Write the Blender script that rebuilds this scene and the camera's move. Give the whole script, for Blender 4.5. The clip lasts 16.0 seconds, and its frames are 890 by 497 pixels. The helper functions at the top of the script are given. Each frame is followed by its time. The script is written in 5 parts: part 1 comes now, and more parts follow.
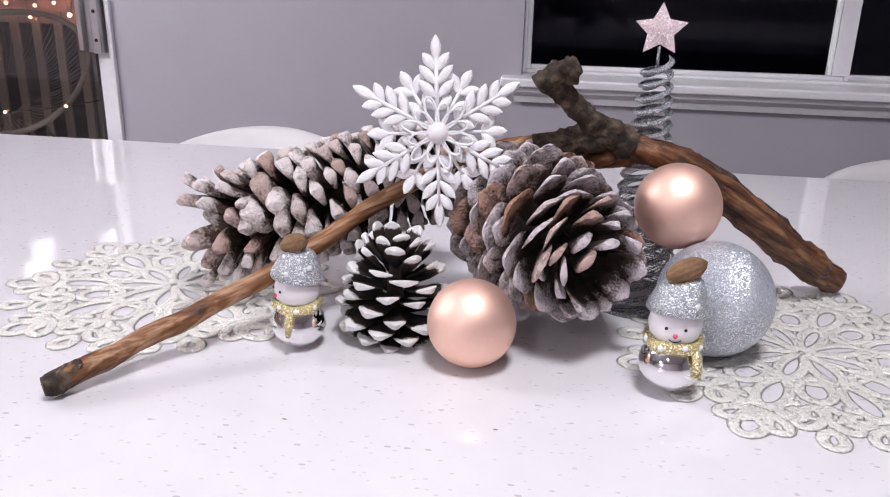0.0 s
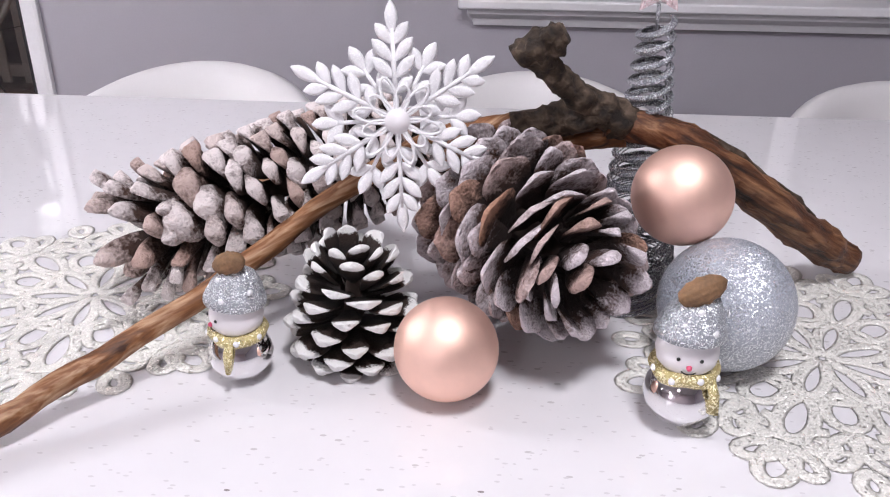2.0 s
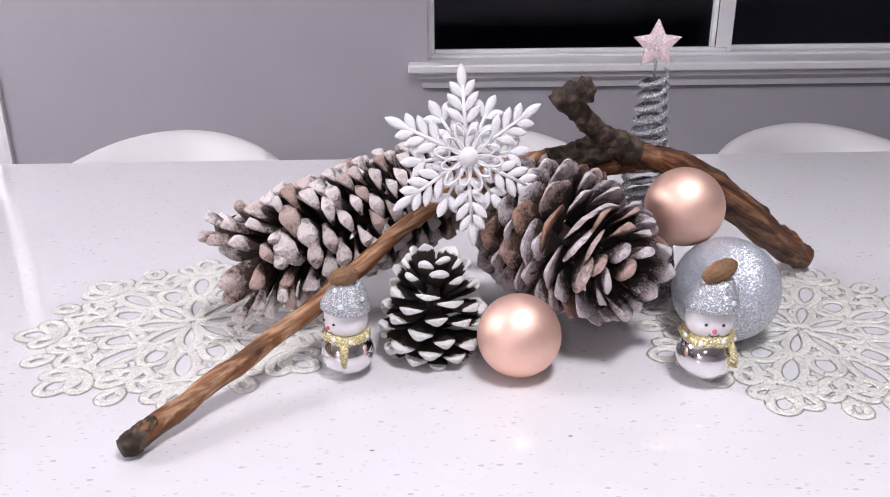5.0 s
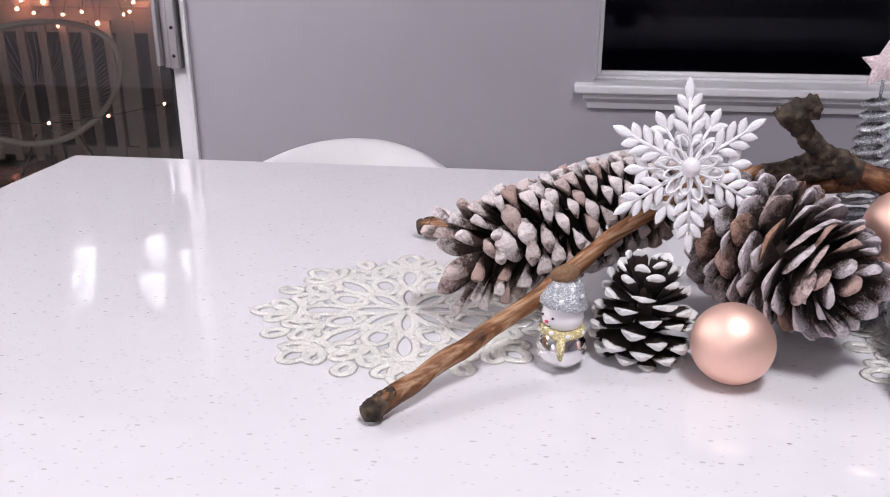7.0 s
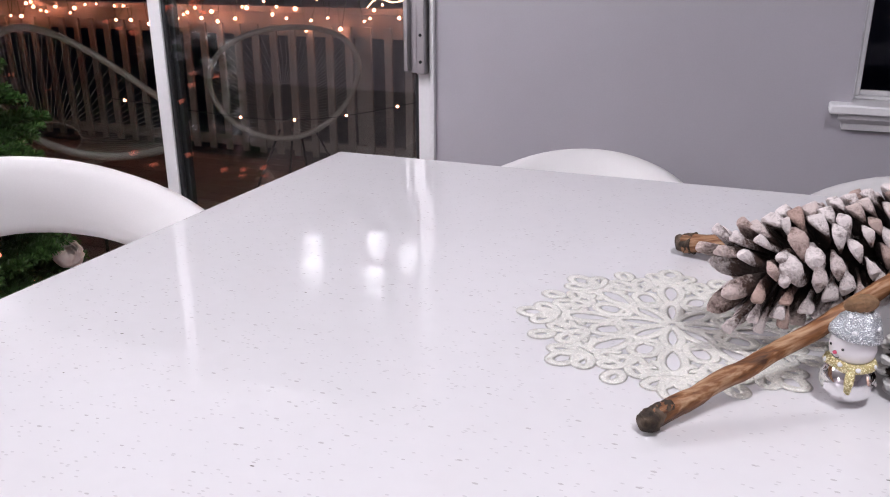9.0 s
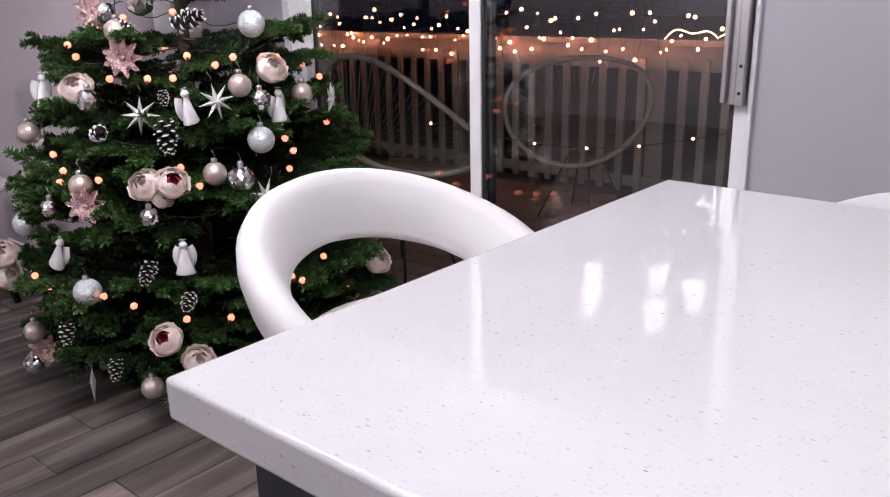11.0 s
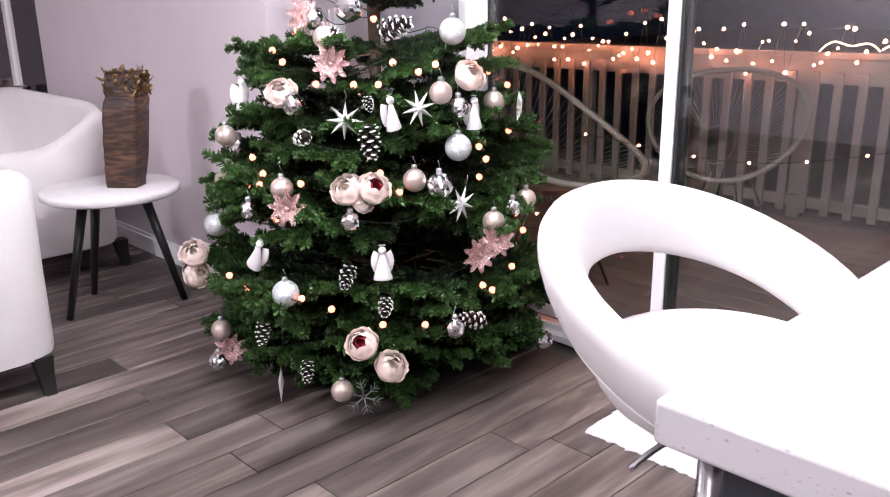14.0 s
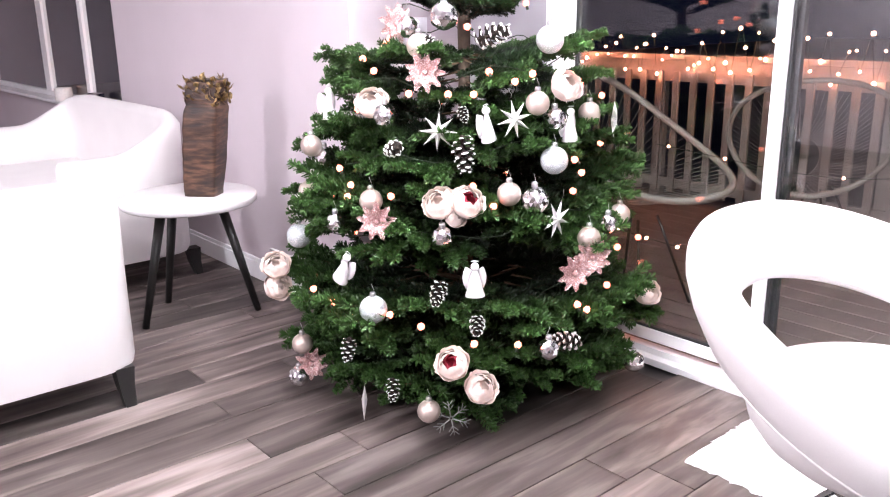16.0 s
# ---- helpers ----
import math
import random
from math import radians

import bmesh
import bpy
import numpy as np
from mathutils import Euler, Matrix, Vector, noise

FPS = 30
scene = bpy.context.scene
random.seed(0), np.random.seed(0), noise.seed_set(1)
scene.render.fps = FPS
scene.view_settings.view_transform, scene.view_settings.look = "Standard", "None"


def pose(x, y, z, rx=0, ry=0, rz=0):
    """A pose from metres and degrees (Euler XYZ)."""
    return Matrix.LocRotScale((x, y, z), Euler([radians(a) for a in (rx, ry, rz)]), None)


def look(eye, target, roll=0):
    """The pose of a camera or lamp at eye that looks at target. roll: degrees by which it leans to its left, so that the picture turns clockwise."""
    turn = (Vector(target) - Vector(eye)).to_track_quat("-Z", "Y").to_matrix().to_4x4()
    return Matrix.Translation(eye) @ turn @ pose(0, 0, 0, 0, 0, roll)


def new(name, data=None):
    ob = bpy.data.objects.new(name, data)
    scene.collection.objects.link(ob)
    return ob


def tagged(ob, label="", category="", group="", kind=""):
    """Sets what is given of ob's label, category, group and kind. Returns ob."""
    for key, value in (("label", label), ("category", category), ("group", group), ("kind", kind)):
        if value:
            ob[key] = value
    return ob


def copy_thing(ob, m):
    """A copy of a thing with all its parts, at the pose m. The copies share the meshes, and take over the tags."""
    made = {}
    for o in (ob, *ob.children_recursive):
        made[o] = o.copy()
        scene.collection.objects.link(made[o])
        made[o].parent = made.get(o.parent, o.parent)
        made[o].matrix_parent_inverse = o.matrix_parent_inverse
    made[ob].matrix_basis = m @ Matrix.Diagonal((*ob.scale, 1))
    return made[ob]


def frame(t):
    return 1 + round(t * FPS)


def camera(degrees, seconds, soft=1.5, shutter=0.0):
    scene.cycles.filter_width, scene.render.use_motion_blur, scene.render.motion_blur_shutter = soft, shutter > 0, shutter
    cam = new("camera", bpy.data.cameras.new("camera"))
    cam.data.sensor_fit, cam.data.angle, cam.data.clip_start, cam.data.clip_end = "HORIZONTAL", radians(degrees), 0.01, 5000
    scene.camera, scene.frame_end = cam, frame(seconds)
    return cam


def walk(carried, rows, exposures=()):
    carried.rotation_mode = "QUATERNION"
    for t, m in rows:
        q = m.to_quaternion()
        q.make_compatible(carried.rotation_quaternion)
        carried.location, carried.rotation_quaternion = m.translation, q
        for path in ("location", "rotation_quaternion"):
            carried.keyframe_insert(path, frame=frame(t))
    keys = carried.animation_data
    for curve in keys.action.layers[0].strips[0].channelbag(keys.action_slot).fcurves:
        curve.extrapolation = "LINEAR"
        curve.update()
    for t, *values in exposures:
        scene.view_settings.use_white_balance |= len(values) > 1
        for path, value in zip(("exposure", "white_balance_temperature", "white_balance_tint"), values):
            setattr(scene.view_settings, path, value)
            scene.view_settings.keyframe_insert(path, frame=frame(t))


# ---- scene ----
cam = camera(56.3, 16.0, soft=1.1)
PATH = [
    (0, (0.116, 0.08, 1.186), (-0.131, 1.946, 0.51), 1.3),
    (0.5, (0.115, 0.095, 1.186), (-0.101, 1.96, 0.495), 1.4),
    (1, (0.101, 0.128, 1.198), (-0.114, 1.966, 0.441), 1.0),
    (1.5, (0.098, 0.17, 1.208), (-0.078, 1.985, 0.387), 0.5),
    (2, (0.098, 0.188, 1.209), (-0.042, 1.981, 0.334), 0.5),
    (2.5, (0.093, 0.18, 1.208), (-0.045, 1.962, 0.31), 0.9),
    (3, (0.092, 0.172, 1.205), (-0.07, 1.951, 0.306), 0.9),
    (3.5, (0.086, 0.167, 1.209), (-0.06, 1.953, 0.32), 0.7),
    (3.7, (0.075, 0.157, 1.215), (-0.049, 1.952, 0.343), 0.4),
    (5.8, (-0.036, 0.024, 1.227), (0.081, 1.897, 0.533), -0.3),
    (6, (-0.042, 0.022, 1.227), (0.017, 1.897, 0.533), -0.4),
    (6.5, (-0.056, 0.022, 1.226), (-0.139, 1.897, 0.537), -0.2),
    (7, (-0.07, 0.021, 1.223), (-0.31, 1.883, 0.535), 0.1),
    (7.5, (-0.078, 0.018, 1.222), (-0.431, 1.862, 0.534), -0.5),
    (8, (-0.088, 0.013, 1.222), (-0.552, 1.833, 0.536), -0.7),
    (8.5, (-0.103, 0.005, 1.223), (-0.67, 1.798, 0.542), -0.5),
    (9, (-0.126, -0.01, 1.227), (-0.826, 1.74, 0.559), -0.1),
    (9.5, (-0.142, -0.031, 1.232), (-0.987, 1.659, 0.58), -0.1),
    (10, (-0.153, -0.062, 1.239), (-1.155, 1.549, 0.605), -0.6),
    (10.2, (-0.159, -0.067, 1.237), (-1.219, 1.51, 0.613), -0.7),
    (12.3, (-0.288, -0.147, 1.219), (-1.645, 1.204, 0.639), -1.6),
    (12.5, (-0.307, -0.162, 1.225), (-1.657, 1.194, 0.641), -1.4),
    (13, (-0.369, -0.202, 1.222), (-1.725, 1.152, 0.647), -1.4),
    (13.5, (-0.422, -0.249, 1.226), (-1.787, 1.096, 0.653), -1.5),
    (14, (-0.47, -0.294, 1.227), (-1.852, 1.034, 0.656), -0.8),
    (14.5, (-0.495, -0.311, 1.223), (-1.905, 0.987, 0.651), 0.2),
    (15, (-0.538, -0.306, 1.214), (-1.981, 0.957, 0.647), 0.3),
    (15.5, (-0.581, -0.318, 1.218), (-2.042, 0.927, 0.657), -0.4),
    (16, (-0.629, -0.326, 1.222), (-2.091, 0.923, 0.673), -0.8),
]
walk(cam, [(t, look(eye, target, roll)) for t, eye, target, roll in PATH],
     [(0, -0.27), (3.5, -0.24), (7, -0.36), (9, -0.45), (10, -0.38), (12.5, -0.22), (13.2, 0.0), (14.2, 0.75), (15, 1.15), (16, 1.28)])

# ====== light
world = bpy.data.worlds.new("night")
scene.world = world
world.use_nodes = True
world.node_tree.nodes["Background"].inputs[0].default_value = (0.0016, 0.002, 0.006, 1)
world.node_tree.nodes["Background"].inputs[1].default_value = 1.0


def area(name, x, y, z, size, power, colour):
    d = bpy.data.lights.new(name, "AREA")
    d.shape, d.size, d.energy, d.color = "DISK", size, power, colour
    ob = new(name, d)
    ob.matrix_world = pose(x, y, z)
    return ob


WARMWHITE = (0.955, 0.935, 1.0)
area("ceiling_lamp_dining", 0.25, 0.12, 2.40, 0.34, 26, WARMWHITE)
area("ceiling_lamp_living", -5.2, -0.9, 2.40, 0.30, 18, WARMWHITE)
area("ceiling_lamp_kitchen", -0.6, -1.6, 2.40, 0.35, 17, WARMWHITE)
# added fill, no known fixture: brightens the south wall mirrored in the door
area("south_wall_fill", -2.9, -2.5, 2.40, 0.35, 60, WARMWHITE)

# ====== materials


def material(name, colour, rough=0.5, metal=0.0, vary=0.12, scale=12.0, fine=90.0, bump=0.1, dist=0.002, rnd=0.0, coat=0.0, sub=0.0, second=None):
    """A surface with cloudy and fine variation in colour and relief."""
    m = bpy.data.materials.new(name)
    m.use_nodes = True
    nt = m.node_tree
    b = nt.nodes["Principled BSDF"]
    N = nt.nodes.new
    L = nt.links.new
    tc = N("ShaderNodeTexCoord")
    n1, n2 = N("ShaderNodeTexNoise"), N("ShaderNodeTexNoise")
    for n, sc in ((n1, scale), (n2, fine)):
        n.inputs["Scale"].default_value = sc
        n.inputs["Detail"].default_value = 4
        L(tc.outputs["Object"], n.inputs["Vector"])
    mixf = N("ShaderNodeMix")
    mixf.data_type = "FLOAT"
    mixf.inputs[0].default_value = 0.4
    L(n1.outputs["Fac"], mixf.inputs[2])
    L(n2.outputs["Fac"], mixf.inputs[3])
    ramp = N("ShaderNodeValToRGB")
    dark = tuple(max(0, c * (1 - vary)) for c in colour)
    lite = second or tuple(min(1, c * (1 + vary)) for c in colour)
    ramp.color_ramp.elements[0].position, ramp.color_ramp.elements[1].position = 0.35, 0.65
    ramp.color_ramp.elements[0].color, ramp.color_ramp.elements[1].color = (*dark, 1), (*lite, 1)
    L(mixf.outputs[0], ramp.inputs[0])
    out = ramp.outputs[0]
    if rnd:
        oi, hs, mr = N("ShaderNodeObjectInfo"), N("ShaderNodeHueSaturation"), N("ShaderNodeMapRange")
        mr.inputs[3].default_value, mr.inputs[4].default_value = 1 - rnd, 1 + rnd
        L(oi.outputs["Random"], mr.inputs[0])
        L(mr.outputs[0], hs.inputs["Value"])
        L(out, hs.inputs["Color"])
        out = hs.outputs[0]
    L(out, b.inputs["Base Color"])
    b.inputs["Roughness"].default_value, b.inputs["Metallic"].default_value = rough, metal
    b.inputs["Coat Weight"].default_value = coat
    if sub:
        b.inputs["Subsurface Weight"].default_value = sub
        b.inputs["Subsurface Radius"].default_value = (0.01, 0.01, 0.01)
    if bump:
        bp = N("ShaderNodeBump")
        bp.inputs["Strength"].default_value, bp.inputs["Distance"].default_value = bump, dist
        L(mixf.outputs[0], bp.inputs["Height"])
        L(bp.outputs[0], b.inputs["Normal"])
    return m


def nodes_of(m):
    nt = m.node_tree
    return nt, nt.nodes["Principled BSDF"], nt.nodes.new, nt.links.new


def emitter(name, colour, strength):
    m = bpy.data.materials.new(name)
    m.use_nodes = True
    b = m.node_tree.nodes["Principled BSDF"]
    b.inputs["Base Color"].default_value = (*colour, 1)
    b.inputs["Emission Color"].default_value = (*colour, 1)
    b.inputs["Emission Strength"].default_value = strength
    return m


def glitter(name, colour, rough=0.35, metal=0.0, cell=900.0, bright=(1, 1, 1), amount=0.22, tilt=0.5):
    """Fine flakes, each with its own tilt and colour."""
    m = material(name, colour, rough, metal, 0.1, 20, 200, 0.0)
    nt, b, N, L = nodes_of(m)
    tc, v = N("ShaderNodeTexCoord"), N("ShaderNodeTexVoronoi")
    v.inputs["Scale"].default_value = cell
    L(tc.outputs["Object"], v.inputs["Vector"])
    sep = N("ShaderNodeSeparateColor")
    L(v.outputs["Color"], sep.inputs[0])
    gt = N("ShaderNodeMath")
    gt.operation, gt.inputs[1].default_value = "LESS_THAN", amount
    L(sep.outputs[0], gt.inputs[0])
    mix = N("ShaderNodeMix")
    mix.data_type = "RGBA"
    L(gt.outputs[0], mix.inputs[0])
    L(b.inputs["Base Color"].links[0].from_socket, mix.inputs[6])
    mix.inputs[7].default_value = (*bright, 1)
    L(mix.outputs[2], b.inputs["Base Color"])
    L(gt.outputs[0], b.inputs["Metallic"])
    sub1, sc = N("ShaderNodeVectorMath"), N("ShaderNodeVectorMath")
    sub1.operation, sub1.inputs[1].default_value = "SUBTRACT", (0.5, 0.5, 0.5)
    L(v.outputs["Color"], sub1.inputs[0])
    sc.operation, sc.inputs["Scale"].default_value = "SCALE", tilt
    L(sub1.outputs[0], sc.inputs[0])
    geo, add, nrm = N("ShaderNodeNewGeometry"), N("ShaderNodeVectorMath"), N("ShaderNodeVectorMath")
    L(geo.outputs["Normal"], add.inputs[0])
    L(sc.outputs[0], add.inputs[1])
    nrm.operation = "NORMALIZE"
    L(add.outputs[0], nrm.inputs[0])
    L(nrm.outputs[0], b.inputs["Normal"])
    return m


M_WALL = material("grey_lilac_paint", (0.44, 0.422, 0.465), 0.75, 0, 0.03, 3, 260, 0.25, 0.0015)
M_LILAC = material("pale_lilac_paint", (0.60, 0.53, 0.57), 0.75, 0, 0.03, 3, 260, 0.2, 0.0015)
M_PLAIN = material("white_ceiling_paint", (0.78, 0.76, 0.78), 0.8, 0, 0.03, 3, 160, 0.2, 0.002)
M_TRIM = material("white_gloss_trim", (0.86, 0.85, 0.87), 0.35, 0, 0.03, 6, 120, 0.03)
M_LEATHER = material("white_leather", (0.80, 0.78, 0.78), 0.42, 0, 0.03, 5, 500, 0.12, 0.0006)
M_LEATHER2 = material("white_faux_leather", (0.78, 0.75, 0.75), 0.5, 0, 0.03, 5, 400, 0.12, 0.0008)
M_CHROME = material("brushed_chrome", (0.62, 0.62, 0.64), 0.22, 1, 0.05, 8, 300, 0.02)
M_ALU = material("brushed_aluminium", (0.6, 0.59, 0.6), 0.35, 1, 0.06, 8, 300, 0.05)
M_DARK = material("charcoal_lacquer", (0.03, 0.033, 0.042), 0.35, 0, 0.15, 8, 120, 0.05)
M_BLACKWOOD = material("black_stained_wood", (0.012, 0.011, 0.011), 0.4, 0, 0.2, 20, 200, 0.1)
M_GASKET = material("dark_rubber_gasket", (0.02, 0.02, 0.022), 0.6)
M_DECK = material("weathered_deck_boards", (0.15, 0.125, 0.118), 0.7, 0, 0.25, 6, 90, 0.3, rnd=0.15)
M_RAIL = material("dull_beige_painted_rail", (0.27, 0.235, 0.215), 0.6, 0, 0.08, 6, 90, 0.1)
M_CORD = material("ivory_plastic_cord", (0.27, 0.245, 0.215), 0.5, 0, 0.08)
M_RUG = material("white_shag_rug", (0.78, 0.76, 0.78), 0.95, 0, 0.08, 40, 500, 0.9, 0.006)

# quartz with grey and glassy chips
M_QUARTZ = material("white_quartz", (0.70, 0.685, 0.705), 0.022, 0, 0.02, 4, 60, 0.0)
nt, b, N, L = nodes_of(M_QUARTZ)
tc = N("ShaderNodeTexCoord")
base = b.inputs["Base Color"].links[0].from_socket
for cell, cut, size, col in ((170.0, 0.10, 0.20, (0.50, 0.48, 0.49, 1)), (330.0, 0.16, 0.28, (0.58, 0.56, 0.58, 1)), (95.0, 0.04, 0.09, (0.24, 0.22, 0.22, 1))):
    mp, v, sep = N("ShaderNodeMapping"), N("ShaderNodeTexVoronoi"), N("ShaderNodeSeparateColor")
    mp.inputs["Scale"].default_value = (0.55, 1.2, 1)
    mp.inputs["Rotation"].default_value = (0, 0, cell)
    L(tc.outputs["Object"], mp.inputs["Vector"])
    L(mp.outputs[0], v.inputs["Vector"])
    v.inputs["Scale"].default_value = cell
    L(v.outputs["Color"], sep.inputs[0])
    lt, near, both, mix = N("ShaderNodeMath"), N("ShaderNodeMath"), N("ShaderNodeMath"), N("ShaderNodeMix")
    lt.operation, lt.inputs[1].default_value = "LESS_THAN", cut
    L(sep.outputs[0], lt.inputs[0])
    near.operation, near.inputs[1].default_value = "LESS_THAN", size
    L(v.outputs["Distance"], near.inputs[0])
    both.operation = "MULTIPLY"
    L(lt.outputs[0], both.inputs[0])
    L(near.outputs[0], both.inputs[1])
    mix.data_type = "RGBA"
    L(both.outputs[0], mix.inputs[0])
    L(base, mix.inputs[6])
    mix.inputs[7].default_value = col
    base = mix.outputs[2]
L(base, b.inputs["Base Color"])


def wood(name, dark, mid, lite, rough=0.5, stretch=(1, 14, 14), scale=6.0, bump=0.35, rnd=0.0, dist=0.002):
    """Grain drawn out along the local x axis, with streaks and knots."""
    m = material(name, mid, rough, 0, 0.1, 5, 80, 0)
    nt, b, N, L = nodes_of(m)
    tc, mp, n1, n2 = N("ShaderNodeTexCoord"), N("ShaderNodeMapping"), N("ShaderNodeTexNoise"), N("ShaderNodeTexNoise")
    mp.inputs["Scale"].default_value = stretch
    oi, cmb, va = N("ShaderNodeObjectInfo"), N("ShaderNodeCombineXYZ"), N("ShaderNodeVectorMath")
    mul = N("ShaderNodeMath")
    mul.operation, mul.inputs[1].default_value = "MULTIPLY", 37.0
    L(oi.outputs["Random"], mul.inputs[0])
    L(mul.outputs[0], cmb.inputs[1])
    L(mul.outputs[0], cmb.inputs[2])
    L(tc.outputs["Object"], mp.inputs[0])
    L(mp.outputs[0], va.inputs[0])
    L(cmb.outputs[0], va.inputs[1])
    n1.inputs["Scale"].default_value, n1.inputs["Detail"].default_value, n1.inputs["Distortion"].default_value = scale, 6, 0.25
    n2.inputs["Scale"].default_value, n2.inputs["Detail"].default_value = scale * 0.35, 3
    L(va.outputs[0], n1.inputs["Vector"])
    L(va.outputs[0], n2.inputs["Vector"])
    mixf = N("ShaderNodeMix")
    mixf.data_type = "FLOAT"
    mixf.inputs[0].default_value = 0.45
    L(n1.outputs["Fac"], mixf.inputs[2])
    L(n2.outputs["Fac"], mixf.inputs[3])
    ramp = N("ShaderNodeValToRGB")
    e = ramp.color_ramp.elements
    e[0].position, e[0].color = 0.36, (*dark, 1)
    e[1].position, e[1].color = 0.66, (*lite, 1)
    k = e.new(0.5)
    k.color = (*mid, 1)
    L(mixf.outputs[0], ramp.inputs[0])
    out = ramp.outputs[0]
    if rnd:
        hs, mr = N("ShaderNodeHueSaturation"), N("ShaderNodeMapRange")
        mr.inputs[3].default_value, mr.inputs[4].default_value = 1 - rnd, 1 + rnd
        L(oi.outputs["Random"], mr.inputs[0])
        L(mr.outputs[0], hs.inputs["Value"])
        L(out, hs.inputs["Color"])
        out = hs.outputs[0]
    L(out, b.inputs["Base Color"])
    bp = N("ShaderNodeBump")
    bp.inputs["Strength"].default_value, bp.inputs["Distance"].default_value = bump, dist
    L(mixf.outputs[0], bp.inputs["Height"])
    L(bp.outputs[0], b.inputs["Normal"])
    return m


M_FLOOR = wood("grey_brown_floor_planks", (0.036, 0.026, 0.023), (0.105, 0.081, 0.074), (0.26, 0.214, 0.200), 0.58, (0.7, 6.5, 6.5), 3.0, 0.04, 0.50)
M_BARK = wood("driftwood_bare", (0.045, 0.014, 0.004), (0.21, 0.082, 0.026), (0.55, 0.36, 0.22), 0.6, (11, 120, 120), 2.2, 0.9, 0, 0.002)
M_LIMB = wood("dark_red_driftwood", (0.016, 0.006, 0.003), (0.105, 0.036, 0.013), (0.30, 0.15, 0.07), 0.6, (14, 130, 130), 2.4, 1.0, 0, 0.004)
M_ROUGHBARK = wood("grey_brown_bark", (0.010, 0.006, 0.004), (0.05, 0.032, 0.02), (0.15, 0.105, 0.075), 0.85, (60, 60, 60), 2.6, 1.0, 0, 0.006)
M_CARVED = wood("dark_carved_wood", (0.008, 0.004, 0.003), (0.045, 0.02, 0.012), (0.15, 0.075, 0.045), 0.5, (5, 5, 26), 3.0, 0.7, 0, 0.006)
M_MARBLE = material("white_marble_top", (0.80, 0.78, 0.79), 0.25, 0, 0.06, 4, 30, 0.02)

M_GLASS = bpy.data.materials.new("clear_window_glass")
M_GLASS.use_nodes = True
bg = M_GLASS.node_tree.nodes["Principled BSDF"]
bg.inputs["Transmission Weight"].default_value, bg.inputs["Roughness"].default_value, bg.inputs["IOR"].default_value = 1.0, 0.0, 1.55
bg.inputs["Base Color"].default_value = (0.9, 0.92, 0.92, 1)

M_PANE = M_GLASS.copy()
M_PANE.name = "thin_window_glass"
M_PANE.node_tree.nodes["Principled BSDF"].inputs["IOR"].default_value = 1.3

# ====== building helpers


def round_over(me):
    """Smooth shading on curved faces and edges; level faces of hard bodies stay flat."""
    soft = me.materials[0] in (M_LEATHER, M_LEATHER2)
    for p in me.polygons:
        level = len(p.vertices) == 4 and max(abs(c) for c in p.normal) > 0.99999 and p.area > 2e-4
        p.use_smooth = soft or not level


def part(name, bm, mat, parent, label="", smooth=True):
    me = bpy.data.meshes.new(name)
    bm.to_mesh(me)
    bm.free()
    me.materials.append(mat)
    if smooth:
        round_over(me)
    ob = new(name, me)
    ob.parent = parent
    if label:
        tagged(ob, label)
    return ob


def sharp(ob, angle=35):
    """Smooth faces with hard edges kept past the angle."""
    me = ob.data
    bm = bmesh.new()
    bm.from_mesh(me)
    for e in bm.edges:
        if len(e.link_faces) == 2 and e.calc_face_angle(0) > radians(angle):
            e.smooth = False
    bm.to_mesh(me)
    bm.free()
    return ob


def thing(name, m, label, category, group="", kind=""):
    ob = new(name)
    ob.empty_display_size = 0.05
    ob.matrix_world = m
    return tagged(ob, label, category, group, kind)


def whole(name, bm, mat, label, category, group="", kind="", smooth=True, m=None):
    ob = part(name, bm, mat, None, "", smooth)
    if m is not None:
        ob.matrix_world = m
    return tagged(ob, label, category, group, kind)


def box(bm, x0, x1, y0, y1, z0, z1, bevel=0.0, seg=2):
    r = bmesh.ops.create_cube(bm, size=1)
    vs = r["verts"]
    for v in vs:
        v.co = Vector((x0 + (v.co.x + 0.5) * (x1 - x0), y0 + (v.co.y + 0.5) * (y1 - y0), z0 + (v.co.z + 0.5) * (z1 - z0)))
    if bevel:
        es = list({e for v in vs for e in v.link_edges})
        bmesh.ops.bevel(bm, geom=es, offset=bevel, segments=seg, affect="EDGES", profile=0.5)
    return bm


def abox(*a, **k):
    return box(bmesh.new(), *a, **k)


def lathe(profile, seg=32, bm=None, squash=1.0):
    """A body turned round z from (radius, height) pairs."""
    bm = bm or bmesh.new()
    rings = []
    for r, z in profile:
        if r < 1e-5:
            rings.append([bm.verts.new((0, 0, z))])
        else:
            rings.append([bm.verts.new((r * math.cos(a), r * squash * math.sin(a), z)) for a in (2 * math.pi * i / seg for i in range(seg))])
    for a, c in zip(rings, rings[1:]):
        for i in range(seg):
            j = (i + 1) % seg
            q = [a[i % len(a)], a[j % len(a)], c[j % len(c)], c[i % len(c)]]
            q = list(dict.fromkeys(q))
            if len(q) > 2:
                try:
                    bm.faces.new(q)
                except ValueError:
                    pass
    bmesh.ops.recalc_face_normals(bm, faces=bm.faces)
    return bm


